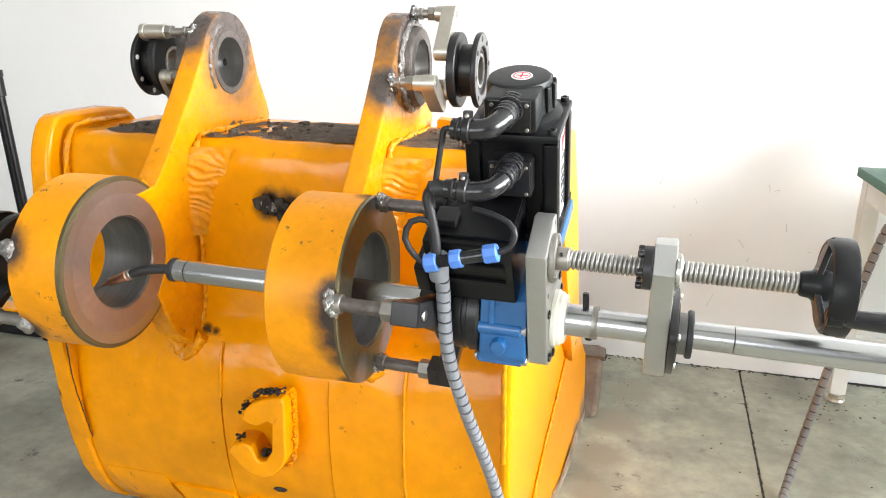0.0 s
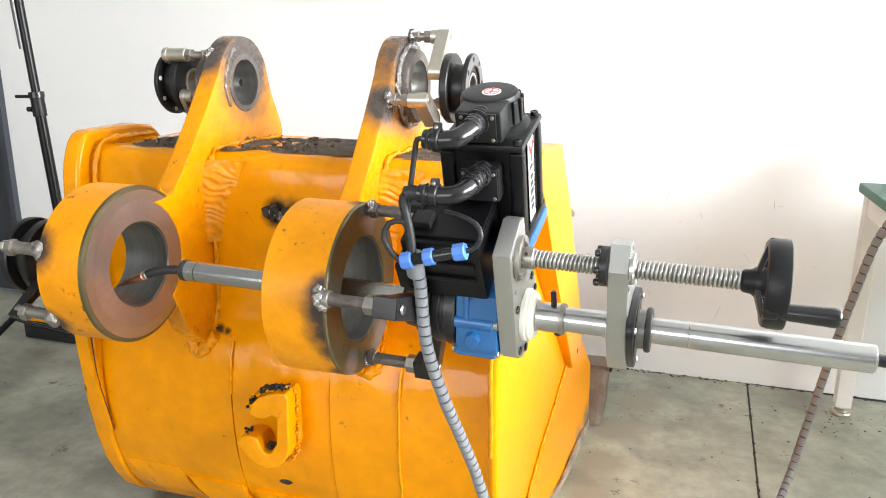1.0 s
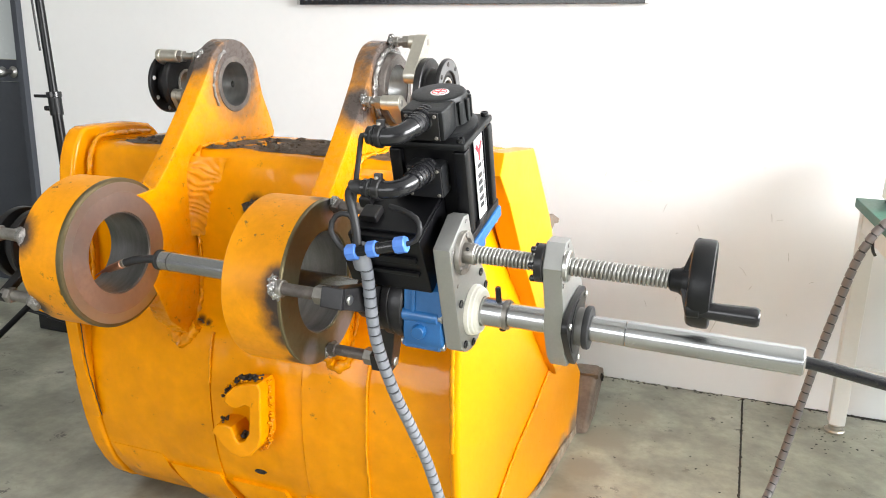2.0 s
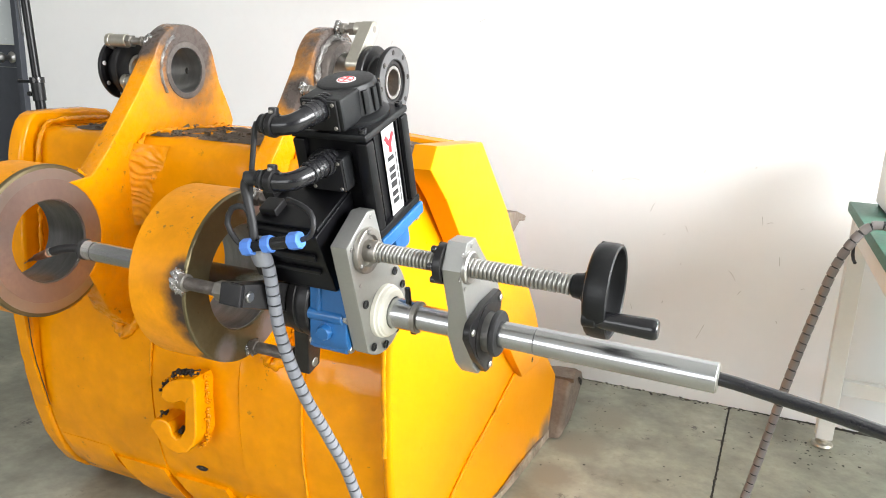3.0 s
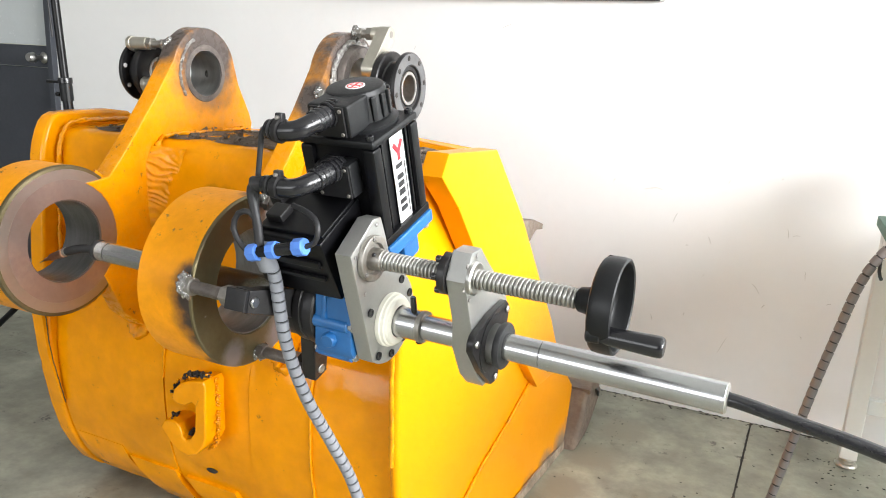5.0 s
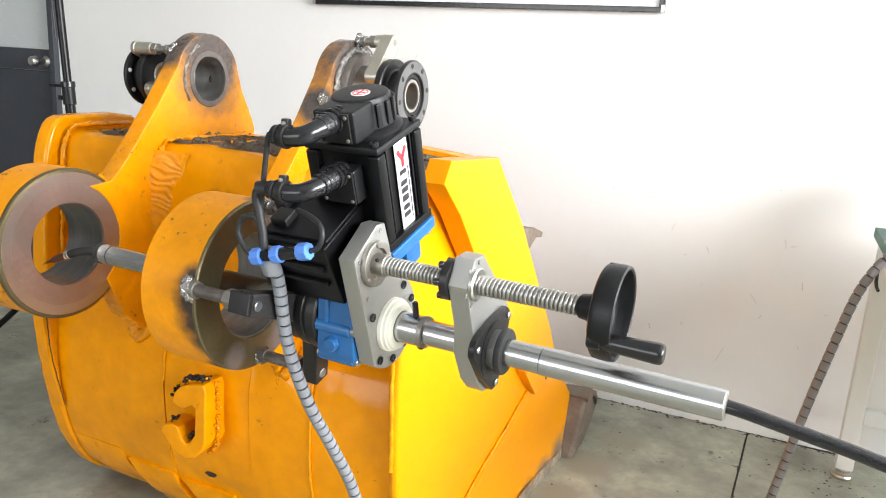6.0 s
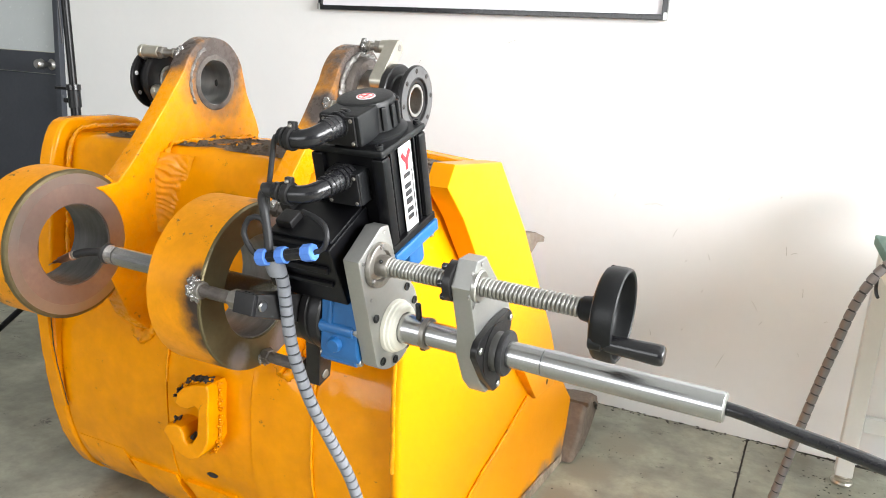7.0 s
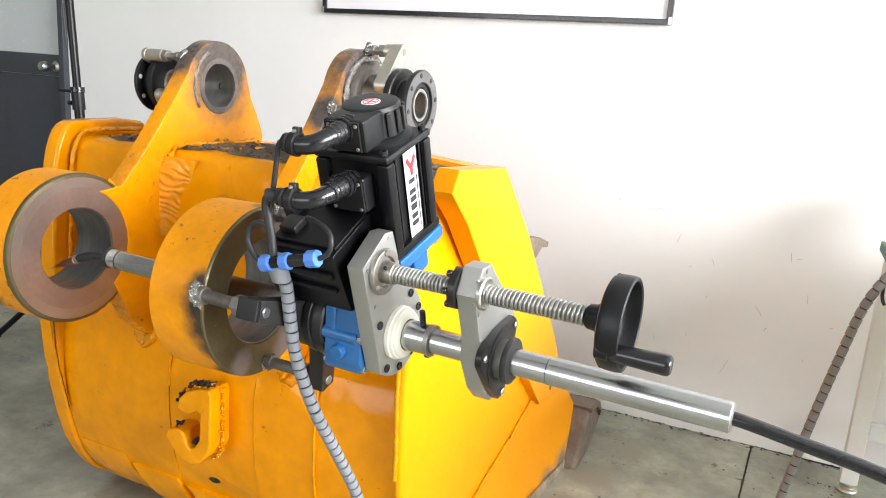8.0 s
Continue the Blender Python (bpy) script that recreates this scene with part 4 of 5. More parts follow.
part("stud_weld", blob((0.824, 2.05, 0.765), 0.013, (0.8, 0.8, 1.2), 0.4, 6.1), weld_bright, machine, "bright lumpy weld")

# blue gearbox on the bar
gear = part("gearbox", at(prism([(-0.050, -0.058), (0.048, -0.058), (0.058, -0.046), (0.058, 0.048), (0.048, 0.062), (-0.038, 0.062), (-0.058, 0.040), (-0.058, -0.044)], -0.080, PF - 0.030, 0.004)), blue_paint, machine, "blue gloss cast gearbox")
for v, w, r in ((-0.052, -0.006, 0.011), (-0.040, -0.058, 0.010), (0.02, -0.072, 0.010), (0.055, 0.0, 0.010), (-0.03, 0.052, 0.010)):
    post = part("bolt_post", rod(L(-0.082, v, w), L(-0.018, v, w), r, seg=20), blue_paint, gear)
    part("bolt", nut(L(-0.019, v, w), L(-0.0105, v, w), r * 0.75), steel, post, "bright bolt head")
    part("bolt", rod(L(-0.090, v, w), L(-0.082, v, w), 0.0052, seg=12), nickel, post)
part("boss", rod(L(-0.050, -0.054, -0.030), L(-0.050, -0.067, -0.032), 0.013, 0.012, seg=8), blue_paint, gear)
part("rib", at(block(-0.062, -0.056, 0.020, 0.010, 0.010, 0.040, 0.003)), blue_paint, gear)
part("rib", at(block(-0.058, -0.050, 0.036, 0.026, 0.016, 0.020, 0.005)), blue_paint, gear)
part("rib", at(block(-0.060, -0.010, 0.056, 0.050, 0.05, 0.008, 0.003)), blue_paint, gear)
part("foot_rib", at(prism([(-0.05, -0.062), (0.03, -0.082), (0.035, -0.074), (-0.045, -0.052)], -0.086, -0.028, 0.003)), blue_paint, gear)

# front plate with its flange and bolts
lobe = arc(0.002, 0.002, 0.074, 48, -128, 22)
plate_poly = [(-0.108, 0.122), (-0.053, 0.166), (-0.032, 0.166), (-0.008, 0.116), (0.024, 0.082), *lobe]
plate = part("front_plate", at(prism(plate_poly, PF - 0.028, PF, 0.0022)), alu, machine, "satin aluminium front plate")
SV, SW = -0.058, 0.110
part("screw_flange", lathe([(0.0005, 0.014), (0.0005, 0.034), (0.004, 0.035), (0.008, 0.034), (0.009, 0.032), (0.009, 0.024), (0.004, 0.022), (0.004, 0.014)], M @ pose(PF, SV, SW), 48), steel_dull, plate, "turned steel flange")
for a in (100, 220, 340):
    part("flange_bolt", nut(L(PF + 0.008, SV + 0.030 * math.cos(radians(a)), SW + 0.030 * math.sin(radians(a))), L(PF + 0.0115, SV + 0.030 * math.cos(radians(a)), SW + 0.030 * math.sin(radians(a))), 0.0042), weld_steel, plate)
for a in (62, 25, -12, -48, -84, -120, 158):
    v, w = 0.002 + 0.062 * math.cos(radians(a)), 0.002 + 0.062 * math.sin(radians(a))
    hole = part("socket_bolt", lathe([(0.0, 0.0), (0.0012, 0.0), (0.0012, 0.0035), (0.0022, 0.0042), (0.0022, 0.0066), (0.0, 0.0068)], M @ pose(PF + 0.0006, v, w), 20), gloss_black, plate, "black socket bolt")
for v, w in ((-0.096, 0.118), (-0.044, 0.157), (-0.070, 0.058)):
    part("plate_pin", rod(L(PF, v, w), L(PF + 0.0015, v, w), 0.0035, seg=12), weld_steel, plate)
part("nylon_ring", lathe([(0.0005, 0.025), (0.0005, 0.0425), (0.007, 0.0425), (0.0085, 0.0405), (0.013, 0.040), (0.0145, 0.0375), (0.018, 0.0365), (0.0195, 0.0345), (0.0195, 0.025)], M @ pose(PF, 0, 0), 64), nylon, machine, "white nylon ring")

# feed screw with its thread
PITCH, U0, U1, RS = 0.0060, 0.012, 0.345, 0.0138
bm = bmesh.new()
SEG, PER = 40, 10
rows = []
for i in range(int((U1 - U0) / PITCH * PER) + 1):
    u = U0 + i * PITCH / PER
    ring = []
    for k in range(SEG):
        a = k * math.tau / SEG
        ph = ((u / PITCH) + a / math.tau) % 1.0
        dip = max(0.0, math.cos((ph - 0.5) * math.tau)) ** 1.5
        r = RS - 0.0030 * dip
        ring.append(bm.verts.new((u, SV + r * math.cos(a), SW + r * math.sin(a))))
    rows.append(ring)
for a, b in zip(rows, rows[1:]):
    for k in range(SEG):
        j = (k + 1) % SEG
        bm.faces.new((a[k], b[k], b[j], a[j]))
screw = part("feed_screw", at(bm), screw_steel, machine, "bright rolled ball screw", 70)
part("screw_hub", rod(L(0.020, SV, SW), L(0.044, SV, SW), 0.0165, seg=32), steel_dull, screw)
part("hub_pin", rod(L(0.034, SV - 0.013, SW + 0.009), L(0.034, SV - 0.0165, SW + 0.011), 0.003, seg=10), gloss_black, screw)

# nut block
B0, B1 = 0.153, 0.183
nb = [(-0.082, 0.108), (-0.064, 0.145), (-0.034, 0.147), (-0.014, 0.128), (0.062, 0.062), (0.074, 0.042), (0.070, 0.0), (0.046, -0.056), (0.028, -0.072), (0.004, -0.072), (-0.020, -0.050), (-0.052, 0.004), (-0.052, 0.036)]
nutblock = part("nut_block", at(prism(nb, B0, B1, 0.0025)), alu, machine, "satin aluminium nut block")
part("nut_flange", at(prism(arc(SV, SW, 0.030, 0, 330, 11), B0 - 0.012, B0, 0.0015)), black_metal, nutblock, "black nut flange")
for a in (60, 120, 180, 240, 300):
    v, w = SV + 0.025 * math.cos(radians(a)), SW + 0.025 * math.sin(radians(a))
    part("cap_screw", rod(L(B0 - 0.020, v, w), L(B0 - 0.011, v, w), 0.0052, seg=14), gloss_black, nutblock)
part("nut_ring", lathe([(B1, 0.014), (B1, 0.023), (B1 + 0.005, 0.0235), (B1 + 0.007, 0.021), (B1 + 0.007, 0.014)], M @ pose(0, SV, SW), 40), steel, nutblock, "turned ring of the ball nut")
for a in (75, 135, 200, 255):
    v, w = SV + 0.030 * math.cos(radians(a)), SW + 0.030 * math.sin(radians(a))
    part("block_pin", rod(L(B1, v, w), L(B1 + 0.0015, v, w), 0.0036, seg=12), weld_steel, nutblock)
# three-bolt flanged bearing on the block
tri = []
for a in (42, 164, 286):
    tri += [(0.068 * math.cos(radians(a - 10)), 0.068 * math.sin(radians(a - 10))), (0.0705 * math.cos(radians(a)), 0.0705 * math.sin(radians(a))), (0.068 * math.cos(radians(a + 10)), 0.068 * math.sin(radians(a + 10)))]
    tri.append((0.0475 * math.cos(radians(a + 61)), 0.0475 * math.sin(radians(a + 61))))
flange = part("bearing_flange", at(prism(tri, B1 + 0.0005, B1 + 0.011, 0.0015)), black_metal, machine, "black three-bolt bearing flange")
for a in (42, 164, 286):
    v, w = 0.060 * math.cos(radians(a)), 0.060 * math.sin(radians(a))
    part("bolt", rod(L(B1 + 0.0105, v, w), L(B1 + 0.015, v, w), 0.0052, seg=14), steel, flange, "bright socket bolt")
part("flange_lip", lathe([(B1 + 0.010, 0.028), (B1 + 0.010, 0.044), (B1 + 0.0125, 0.0435), (B1 + 0.0125, 0.028)], M, 48), black_metal, flange)
part("bearing_collar", lathe([(B1 + 0.01, 0.02), (B1 + 0.01, 0.030), (B1 + 0.026, 0.0295), (B1 + 0.026, 0.02)], M, 56), bore_dark, flange, "turned steel collar")
part("collar_ring", lathe([(B1 + 0.024, 0.0196), (B1 + 0.024, 0.033), (B1 + 0.026, 0.0345), (B1 + 0.031, 0.0345), (B1 + 0.033, 0.033), (B1 + 0.033, 0.0196)], M, 56), rubber, flange, "black seal ring")

# handwheel
MW = M @ pose(0, SV, SW)
wheel = part("handwheel", lathe([(0.359, 0.050), (0.357, 0.055), (0.359, 0.0585), (0.366, 0.0612), (0.380, 0.0615), (0.386, 0.0605), (0.3875, 0.0577), (0.386, 0.0553), (0.380, 0.0540), (0.369, 0.0532), (0.364, 0.049)], MW, 72), cap_grey, machine, "black plastic handwheel")
part("wheel_hub", lathe([(0.330, 0.0), (0.330, 0.013), (0.333, 0.016), (0.343, 0.0175), (0.347, 0.0205), (0.355, 0.0215), (0.366, 0.019), (0.366, 0.0)], MW, 40, False), cap_grey, wheel)
for a in (250, 70):
    sp = prism([(0.012, -0.018), (0.060, -0.013), (0.060, 0.013), (0.012, 0.018)], 0.0, 0.008, 0.002)
    for v in sp.verts:
        v.co.x += 0.346 + (v.co.y - 0.012) * 0.30
    sp.transform(MW @ pose(0, 0, 0, a, 0, 0))
    part("spoke", sp, cap_grey, wheel)
ha = radians(208)
hv, hw = 0.051 * math.cos(ha), 0.051 * math.sin(ha)
part("crank_handle", lathe([(0.362, 0), (0.362, 0.008), (0.374, 0.008), (0.376, 0.0105), (0.385, 0.0112), (0.442, 0.0132), (0.4465, 0.0125), (0.449, 0.010), (0.449, 0)], MW @ pose(0, hv, hw), 32, False), gloss_black, wheel, "black turning handle")
part("wheel_pad", rod(MW @ Vector((0.358, hv, hw)), MW @ Vector((0.376, hv, hw)), 0.012, seg=20), cap_grey, wheel)

# feed gearbox behind the plate
MB = pose(1.092, 2.084, 0.900, 30, 0, -2.8)
fb = part("feed_gearbox", block(-0.062, 0.004, 0.006, 0.124, 0.110, 0.112, 0.004, MB), black_paint, machine, "black painted feed gearbox")
part("lid", block(-0.058, 0.004, 0.0645, 0.112, 0.088, 0.006, 0.002, MB), black_paint, fb)
part("lid_boss", block(-0.095, -0.012, 0.073, 0.030, 0.030, 0.014, 0.003, MB), black_metal, fb)
part("lid_boss", block(-0.118, 0.03, 0.071, 0.022, 0.04, 0.018, 0.003, MB), black_metal, fb)
part("side_rib", block(-0.062, -0.054, 0.022, 0.10, 0.006, 0.012, 0.002, MB), black_paint, fb)
part("side_rib", block(-0.062, -0.054, -0.006, 0.10, 0.006, 0.008, 0.002, MB), black_paint, fb)
part("end_block", block(-0.134, -0.020, -0.020, 0.024, 0.060, 0.050, 0.003, MB), black_paint, fb)
for b, c in ((-0.05, 0.03), (-0.012, 0.066), (0.04, 0.066)):
    part("cover_bolt", rod(MB @ Vector((-0.128, b * 0.9, c * 0.8)), MB @ Vector((-0.118, b * 0.9, c * 0.8)), 0.0055, seg=14), steel, fb)

# servo motor on its blue foot
MM = pose(1.077, 2.178, 0.931, 18, 0, -2.4)
motor = part("servo_motor", block(0, 0, 0.080, 0.112, 0.112, 0.150, 0.004, MM), black_paint, machine, "black servo motor with white label")
for sx in (-1, 1):
    for sy in (-1, 1):
        part("corner_rail", block(sx * 0.0535, sy * 0.0535, 0.080, 0.022, 0.022, 0.148, 0.005, MM), black_paint, motor)
        part("flange_bolt", rod(MM @ Vector((sx * 0.054, sy * 0.054, 0.012)), MM @ Vector((sx * 0.054, sy * 0.054, 0.020)), 0.0075, seg=18), steel, motor)
part("mount_flange", block(0, 0, 0.0065, 0.132, 0.132, 0.013, 0.002, MM), black_paint, motor)
part("top_flange", block(0, 0, 0.161, 0.130, 0.130, 0.012, 0.004, MM), cap_grey, motor)
for sx in (-1, 1):
    for sy in (-1, 1):
        part("top_bolt", lathe([(0.166, 0.0), (0.166, 0.0062), (0.1725, 0.0062), (0.1735, 0.0052), (0.1735, 0.003), (0.171, 0.0028), (0.171, 0.0)], MM @ pose(sx * 0.055, sy * 0.055, 0, 0, -90, 0), 16, False), gloss_black, motor, "black socket cap screw")
foot = part("motor_foot", block(0, 0.002, -0.012, 0.138, 0.136, 0.022, 0.004, MM), blue_paint, machine, "blue painted motor foot")
part("foot_web", block(0.0, 0.045, -0.055, 0.075, 0.050, 0.066, 0.008, MM), blue_paint, foot)
part("foot_bolt", rod(MM @ Vector((0.060, 0.055, -0.030)), MM @ Vector((0.060, 0.055, -0.020)), 0.006, seg=14), steel, foot)
for y in (-0.034, 0.034):
    for k in (0, 1):
        part("side_fin", block(0.0575, y + k * 0.010 * (1 if y > 0 else -1), 0.080, 0.004, 0.0045, 0.146, 0.0012, MM), black_paint, motor)
# label: a white strip with a red mark and dark bars
strip = part("label", block(0.0595, 0.004, 0.083, 0.0012, 0.036, 0.140, 0.0, MM), label_white, motor, "white label strip with red mark")
for dy, dz, a, ln in ((-0.006, 0.133, 38, 0.018), (0.007, 0.134, -38, 0.018), (0.0008, 0.121, 0, 0.018)):
    b = block(0, 0, 0, 0.0008, 0.0075, ln, 0.0)
    b.transform(MM @ Matrix.Translation((0.0604 + 0.0002 * abs(a) / 38, 0.004 + dy, dz)) @ pose(0, 0, 0, a, 0, 0))
    part("red_mark", b, label_red, strip)
z = 0.104
for gl in (0.010, 0.0, 0.011, 0.012, 0.014, 0.011, 0.011):
    if gl:
        part("print_bar", block(0.0604, 0.002, z, 0.0008, 0.018, gl * 0.72, 0.0, MM), label_black, strip)
    z -= max(gl, 0.005) + 0.0012
part("fine_print", block(0.0604, 0.0175, 0.065, 0.0008, 0.0022, 0.088, 0.0, MM), label_black, strip)
# encoder cap
cap = part("encoder_cap", lathe([(0.166, 0.0), (0.166, 0.058), (0.172, 0.0585), (0.175, 0.054), (0.178, 0.0475), (0.214, 0.0455), (0.221, 0.0425), (0.223, 0.038), (0.223, 0.0)], MM @ pose(0, 0.006, 0, 0, -90, 0), 56, False), cap_grey, motor, "charcoal ribbed encoder cap")
for a in range(-70, 95, 22):
    rb = block(0.0475, 0, 0.197, 0.006, 0.009, 0.036, 0.002)
    rb.transform(MM @ Matrix.Translation((0, 0.006, 0)) @ pose(0, 0, 0, 0, 0, a))
    part("cap_rib", rb, cap_grey, cap)
sticker = part("sticker", lathe([(0.2225, 0.0), (0.2238, 0.0), (0.2238, 0.0145), (0.2225, 0.0145)], MM @ pose(0.004, 0.002, 0, 0, -90, 0), 36, False), label_white, cap, "round white sticker with red print")
part("sticker_ring", lathe([(0.2236, 0.0106), (0.2243, 0.0106), (0.2243, 0.0120), (0.2236, 0.0120)], MM @ pose(0.004, 0.002, 0, 0, -90, 0), 36), label_red, sticker)
part("sticker_mark", block(0.004, 0.002, 0.2241, 0.017, 0.0018, 0.0006, 0, MM), label_red, sticker)
part("sticker_mark", block(0.004, 0.002, 0.22445, 0.0022, 0.016, 0.0006, 0, MM), label_red, sticker)
for zc, hh in ((0.196, 0.048), (0.110, 0.054)):
    upper = zc > 0.15
    bx = part("connector_box", block(0.002, -0.040 if upper else -0.066, zc, 0.070 if upper else 0.060, 0.062 if upper else 0.034, hh, 0.005, MM), cap_grey, motor)
    fy = -0.072 if upper else -0.084
    part("box_plate", block(0.002, fy, zc, 0.056, 0.004, hh - 0.004, 0.001, MM), black_metal, bx)
    for sx in (-0.021, 0.025):
        for sz in (-1, 1):
            part("box_screw", rod(MM @ Vector((sx, fy - 0.001, zc + sz * (hh / 2 - 0.007))), MM @ Vector((sx, fy - 0.004, zc + sz * (hh / 2 - 0.007))), 0.003, seg=10), steel_dull, bx)

# ribbed connector elbows and cables
for pts, rr in ((((1.076, 2.066, 1.110), (1.073, 2.042, 1.103), (1.068, 2.018, 1.094), (1.056, 2.001, 1.085), (1.036, 1.998, 1.082), (1.010, 2.0, 1.083)), 0.0138),
                (((1.078, 2.074, 1.030), (1.075, 2.044, 1.024), (1.070, 2.018, 1.015), (1.057, 2.001, 1.007), (1.034, 1.998, 1.004), (1.002, 2.0, 1.005)), 0.0135)):
    el = part("connector_elbow", tube(pts, rr, 22, 0.004, lambda k, s, rr=rr: rr * (1.0 if s > 0.05 else 1.12)), gloss_black, motor, "glossy black cable elbow")
    p = [Vector(q) for q in pts]
    for a, b, r2 in ((p[0], p[1], 1.36), (p[1], p[2], 1.2)):
        for f0, f1 in ((0.05, 0.3), (0.4, 0.62), (0.7, 0.92)):
            part("elbow_ring", rod(a.lerp(b, f0), a.lerp(b, f1), rr * r2, seg=24), gloss_black, el)
    part("elbow_clamp", rod(p[4].lerp(p[5], 0.05), p[4].lerp(p[5], 0.45), rr * 1.25, seg=24), black_metal, el)
    part("elbow_clamp", rod(p[4].lerp(p[5], 0.6), p[4].lerp(p[5], 0.95), rr * 1.15, rr * 0.9, seg=24), rubber, el)
    part("clamp_ear", block(*(p[4].lerp(p[5], 0.25) + Vector((0, 0, rr * 1.25))), 0.012, 0.010, 0.014, 0.002), black_metal, el)
    part("clamp_screw", rod(p[4].lerp(p[5], 0.25) + Vector((0, -0.010, rr * 1.3)), p[4].lerp(p[5], 0.25) + Vector((0, 0.010, rr * 1.3)), 0.003, seg=10), steel_dull, el)
part("thin_cable", tube([(1.010, 2.0, 1.083), (0.999, 2.0, 1.082), (0.996, 2.0, 1.068), (0.990, 2.002, 1.03), (0.984, 2.004, 0.99), (0.982, 2.004, 0.95), (0.986, 2.003, 0.915)], 0.0040, 10), rubber, machine, "thin black cable")
part("cable_grip", tube([(1.002, 2.0, 1.005), (0.984, 2.0, 1.004), (0.977, 2.0, 0.992), (0.982, 2.0, 0.97), (0.988, 2.0, 0.94), (0.991, 2.0, 0.91)], 0.0095, 14, 0.004, lambda k, s: 0.0115 - 0.0008 * (k % 2) if s < 0.022 else 0.0068), rubber, machine, "black rubber cable grip")
part("loop_cable", tube([(0.978, 1.996, 0.902), (0.962, 1.996, 0.912), (0.948, 1.995, 0.935), (0.956, 1.997, 0.958), (0.978, 1.997, 0.962), (0.99, 2.0, 0.94), (0.992, 2.0, 0.915)], 0.0045, 10), rubber, machine, "thin looped black cable")
part("loop_cable", tube([(1.073, 1.996, 0.926), (1.088, 1.996, 0.934), (1.096, 1.992, 0.952), (1.086, 2.0, 0.966), (1.060, 2.01, 0.974), (1.035, 2.02, 0.976)], 0.0040, 10), rubber, machine, "thin looped black cable")
CA, CB = Vector((0.978, 1.995, 0.903)), Vector((1.075, 1.995, 0.927))
conn = part("cable_connector", rod(CA.lerp(CB, 0.12), CA.lerp(CB, 0.36), 0.0085, seg=6), cap_grey, machine, "black plug connector with blue nuts")
part("connector_body", rod(CA.lerp(CB, 0.45), CA.lerp(CB, 0.86), 0.0095, 0.0095, seg=24), gloss_black, conn)
for f0, f1 in ((-0.02, 0.16), (0.34, 0.50), (0.80, 0.99)):
    part("blue_nut", rod(CA.lerp(CB, f0), CA.lerp(CB, f1), 0.0130, seg=8), blue_nut, conn, "light blue plastic nut")


def wrapped_hose(name, pts, r, pitch, mat, label, parent=None):
    """A cable bundle inside spiral wrap: short bands with thin dark gaps."""
    path = smooth_path(pts, 0.004)
    core = part(name, tube(pts, r * 0.80, 12, 0.02), rubber, parent)
    if parent is None:
        tagged(core, label, "cable hose")
    bm = bmesh.new()
    s, seg, cur = 0.0, 0.0, [path[0]]
    for p, q in zip(path, path[1:]):
        d = (q - p).length
        s += d
        cur.append(q)
        if s >= pitch:
            a, b = cur[0], cur[-1]
            mid = cur[len(cur) // 2]
            ring = tube([a.lerp(mid, 0.17), mid, b.lerp(mid, 0.17)], r, 20, 0.02, lambda k, s_: r)
            tilt = Matrix.Translation(mid) @ Matrix.Rotation(radians(2), 4, Vector((0, 1, 0))) @ Matrix.Translation(-mid)
            ring.transform(tilt)
            add(bm, ring)
            s, cur = 0.0, [q]
    w = part("spiral_wrap", bm, mat, core, "grey plastic spiral wrap", 50)
    w["kind"] = "stuff"
    return core


wrapped_hose("cable_hose", [(0.993, 2.010, 0.903), (0.991, 2.034, 0.86), (0.995, 2.055, 0.75), (1.016, 2.080, 0.65), (1.036, 2.127, 0.55), (1.055, 2.17, 0.45), (1.09, 2.19, 0.30), (1.13, 2.14, 0.12), (1.20, 2.0, 0.02), (1.38, 1.75, 0.014), (1.7, 1.4, 0.014)],
             0.0102, 0.0158, hose_grey, "grey spiral-wrapped cable hose hanging from the machine to the floor")
part("hose_collar", rod((0.991, 2.004, 0.912), (0.989, 2.022, 0.876), 0.0150, 0.0135, seg=24), hose_grey, machine, "grey hose collar")
wrapped_hose("cable_hose", [(2.3, 3.14, 0.815), (2.05, 3.12, 0.816), (1.985, 3.10, 0.828), (1.935, 3.10, 0.838), (1.899, 3.10, 0.812), (1.861, 3.10, 0.726), (1.833, 3.10, 0.595), (1.802, 3.10, 0.429), (1.761, 3.10, 0.173), (1.738, 3.08, 0.06), (1.70, 2.98, 0.016), (1.66, 2.86, 0.014), (1.5, 2.6, 0.016), (1.4, 1.6, 0.016)],
             0.0112, 0.0235, hose_brown, "dusty grey spiral-wrapped hose hanging from the table to the floor")
tagged(part("welding_cable", tube([(1.628, 2.100, 0.793), (1.66, 2.099, 0.790), (1.72, 2.10, 0.780), (1.81, 2.10, 0.765), (1.95, 2.10, 0.73), (2.15, 2.08, 0.62), (2.35, 2.05, 0.40), (2.55, 2.0, 0.15), (2.75, 1.95, 0.02), (3.2, 1.8, 0.0095)], 0.0090, 16), gloss_black),
       "thick black cable leading out of the boring bar", "cable")

# coupling and loose lead where the hose lies on the table
tagged(part("hose_coupling", add(rod((1.985, 3.10, 0.832), (2.05, 3.115, 0.832), 0.030, seg=28, bev=0.006), rod((2.05, 3.115, 0.832), (2.10, 3.125, 0.832), 0.022, seg=24)), rubber), "black rubber coupling of the hose lying on the table", "coupling")
tagged(part("loose_lead", tube([(1.99, 3.16, 0.818), (1.95, 3.16, 0.835), (1.905, 3.16, 0.80), (1.90, 3.15, 0.75), (1.905, 3.13, 0.735)], 0.004, 10), rubber), "thin black lead looped over the table edge", "cable")


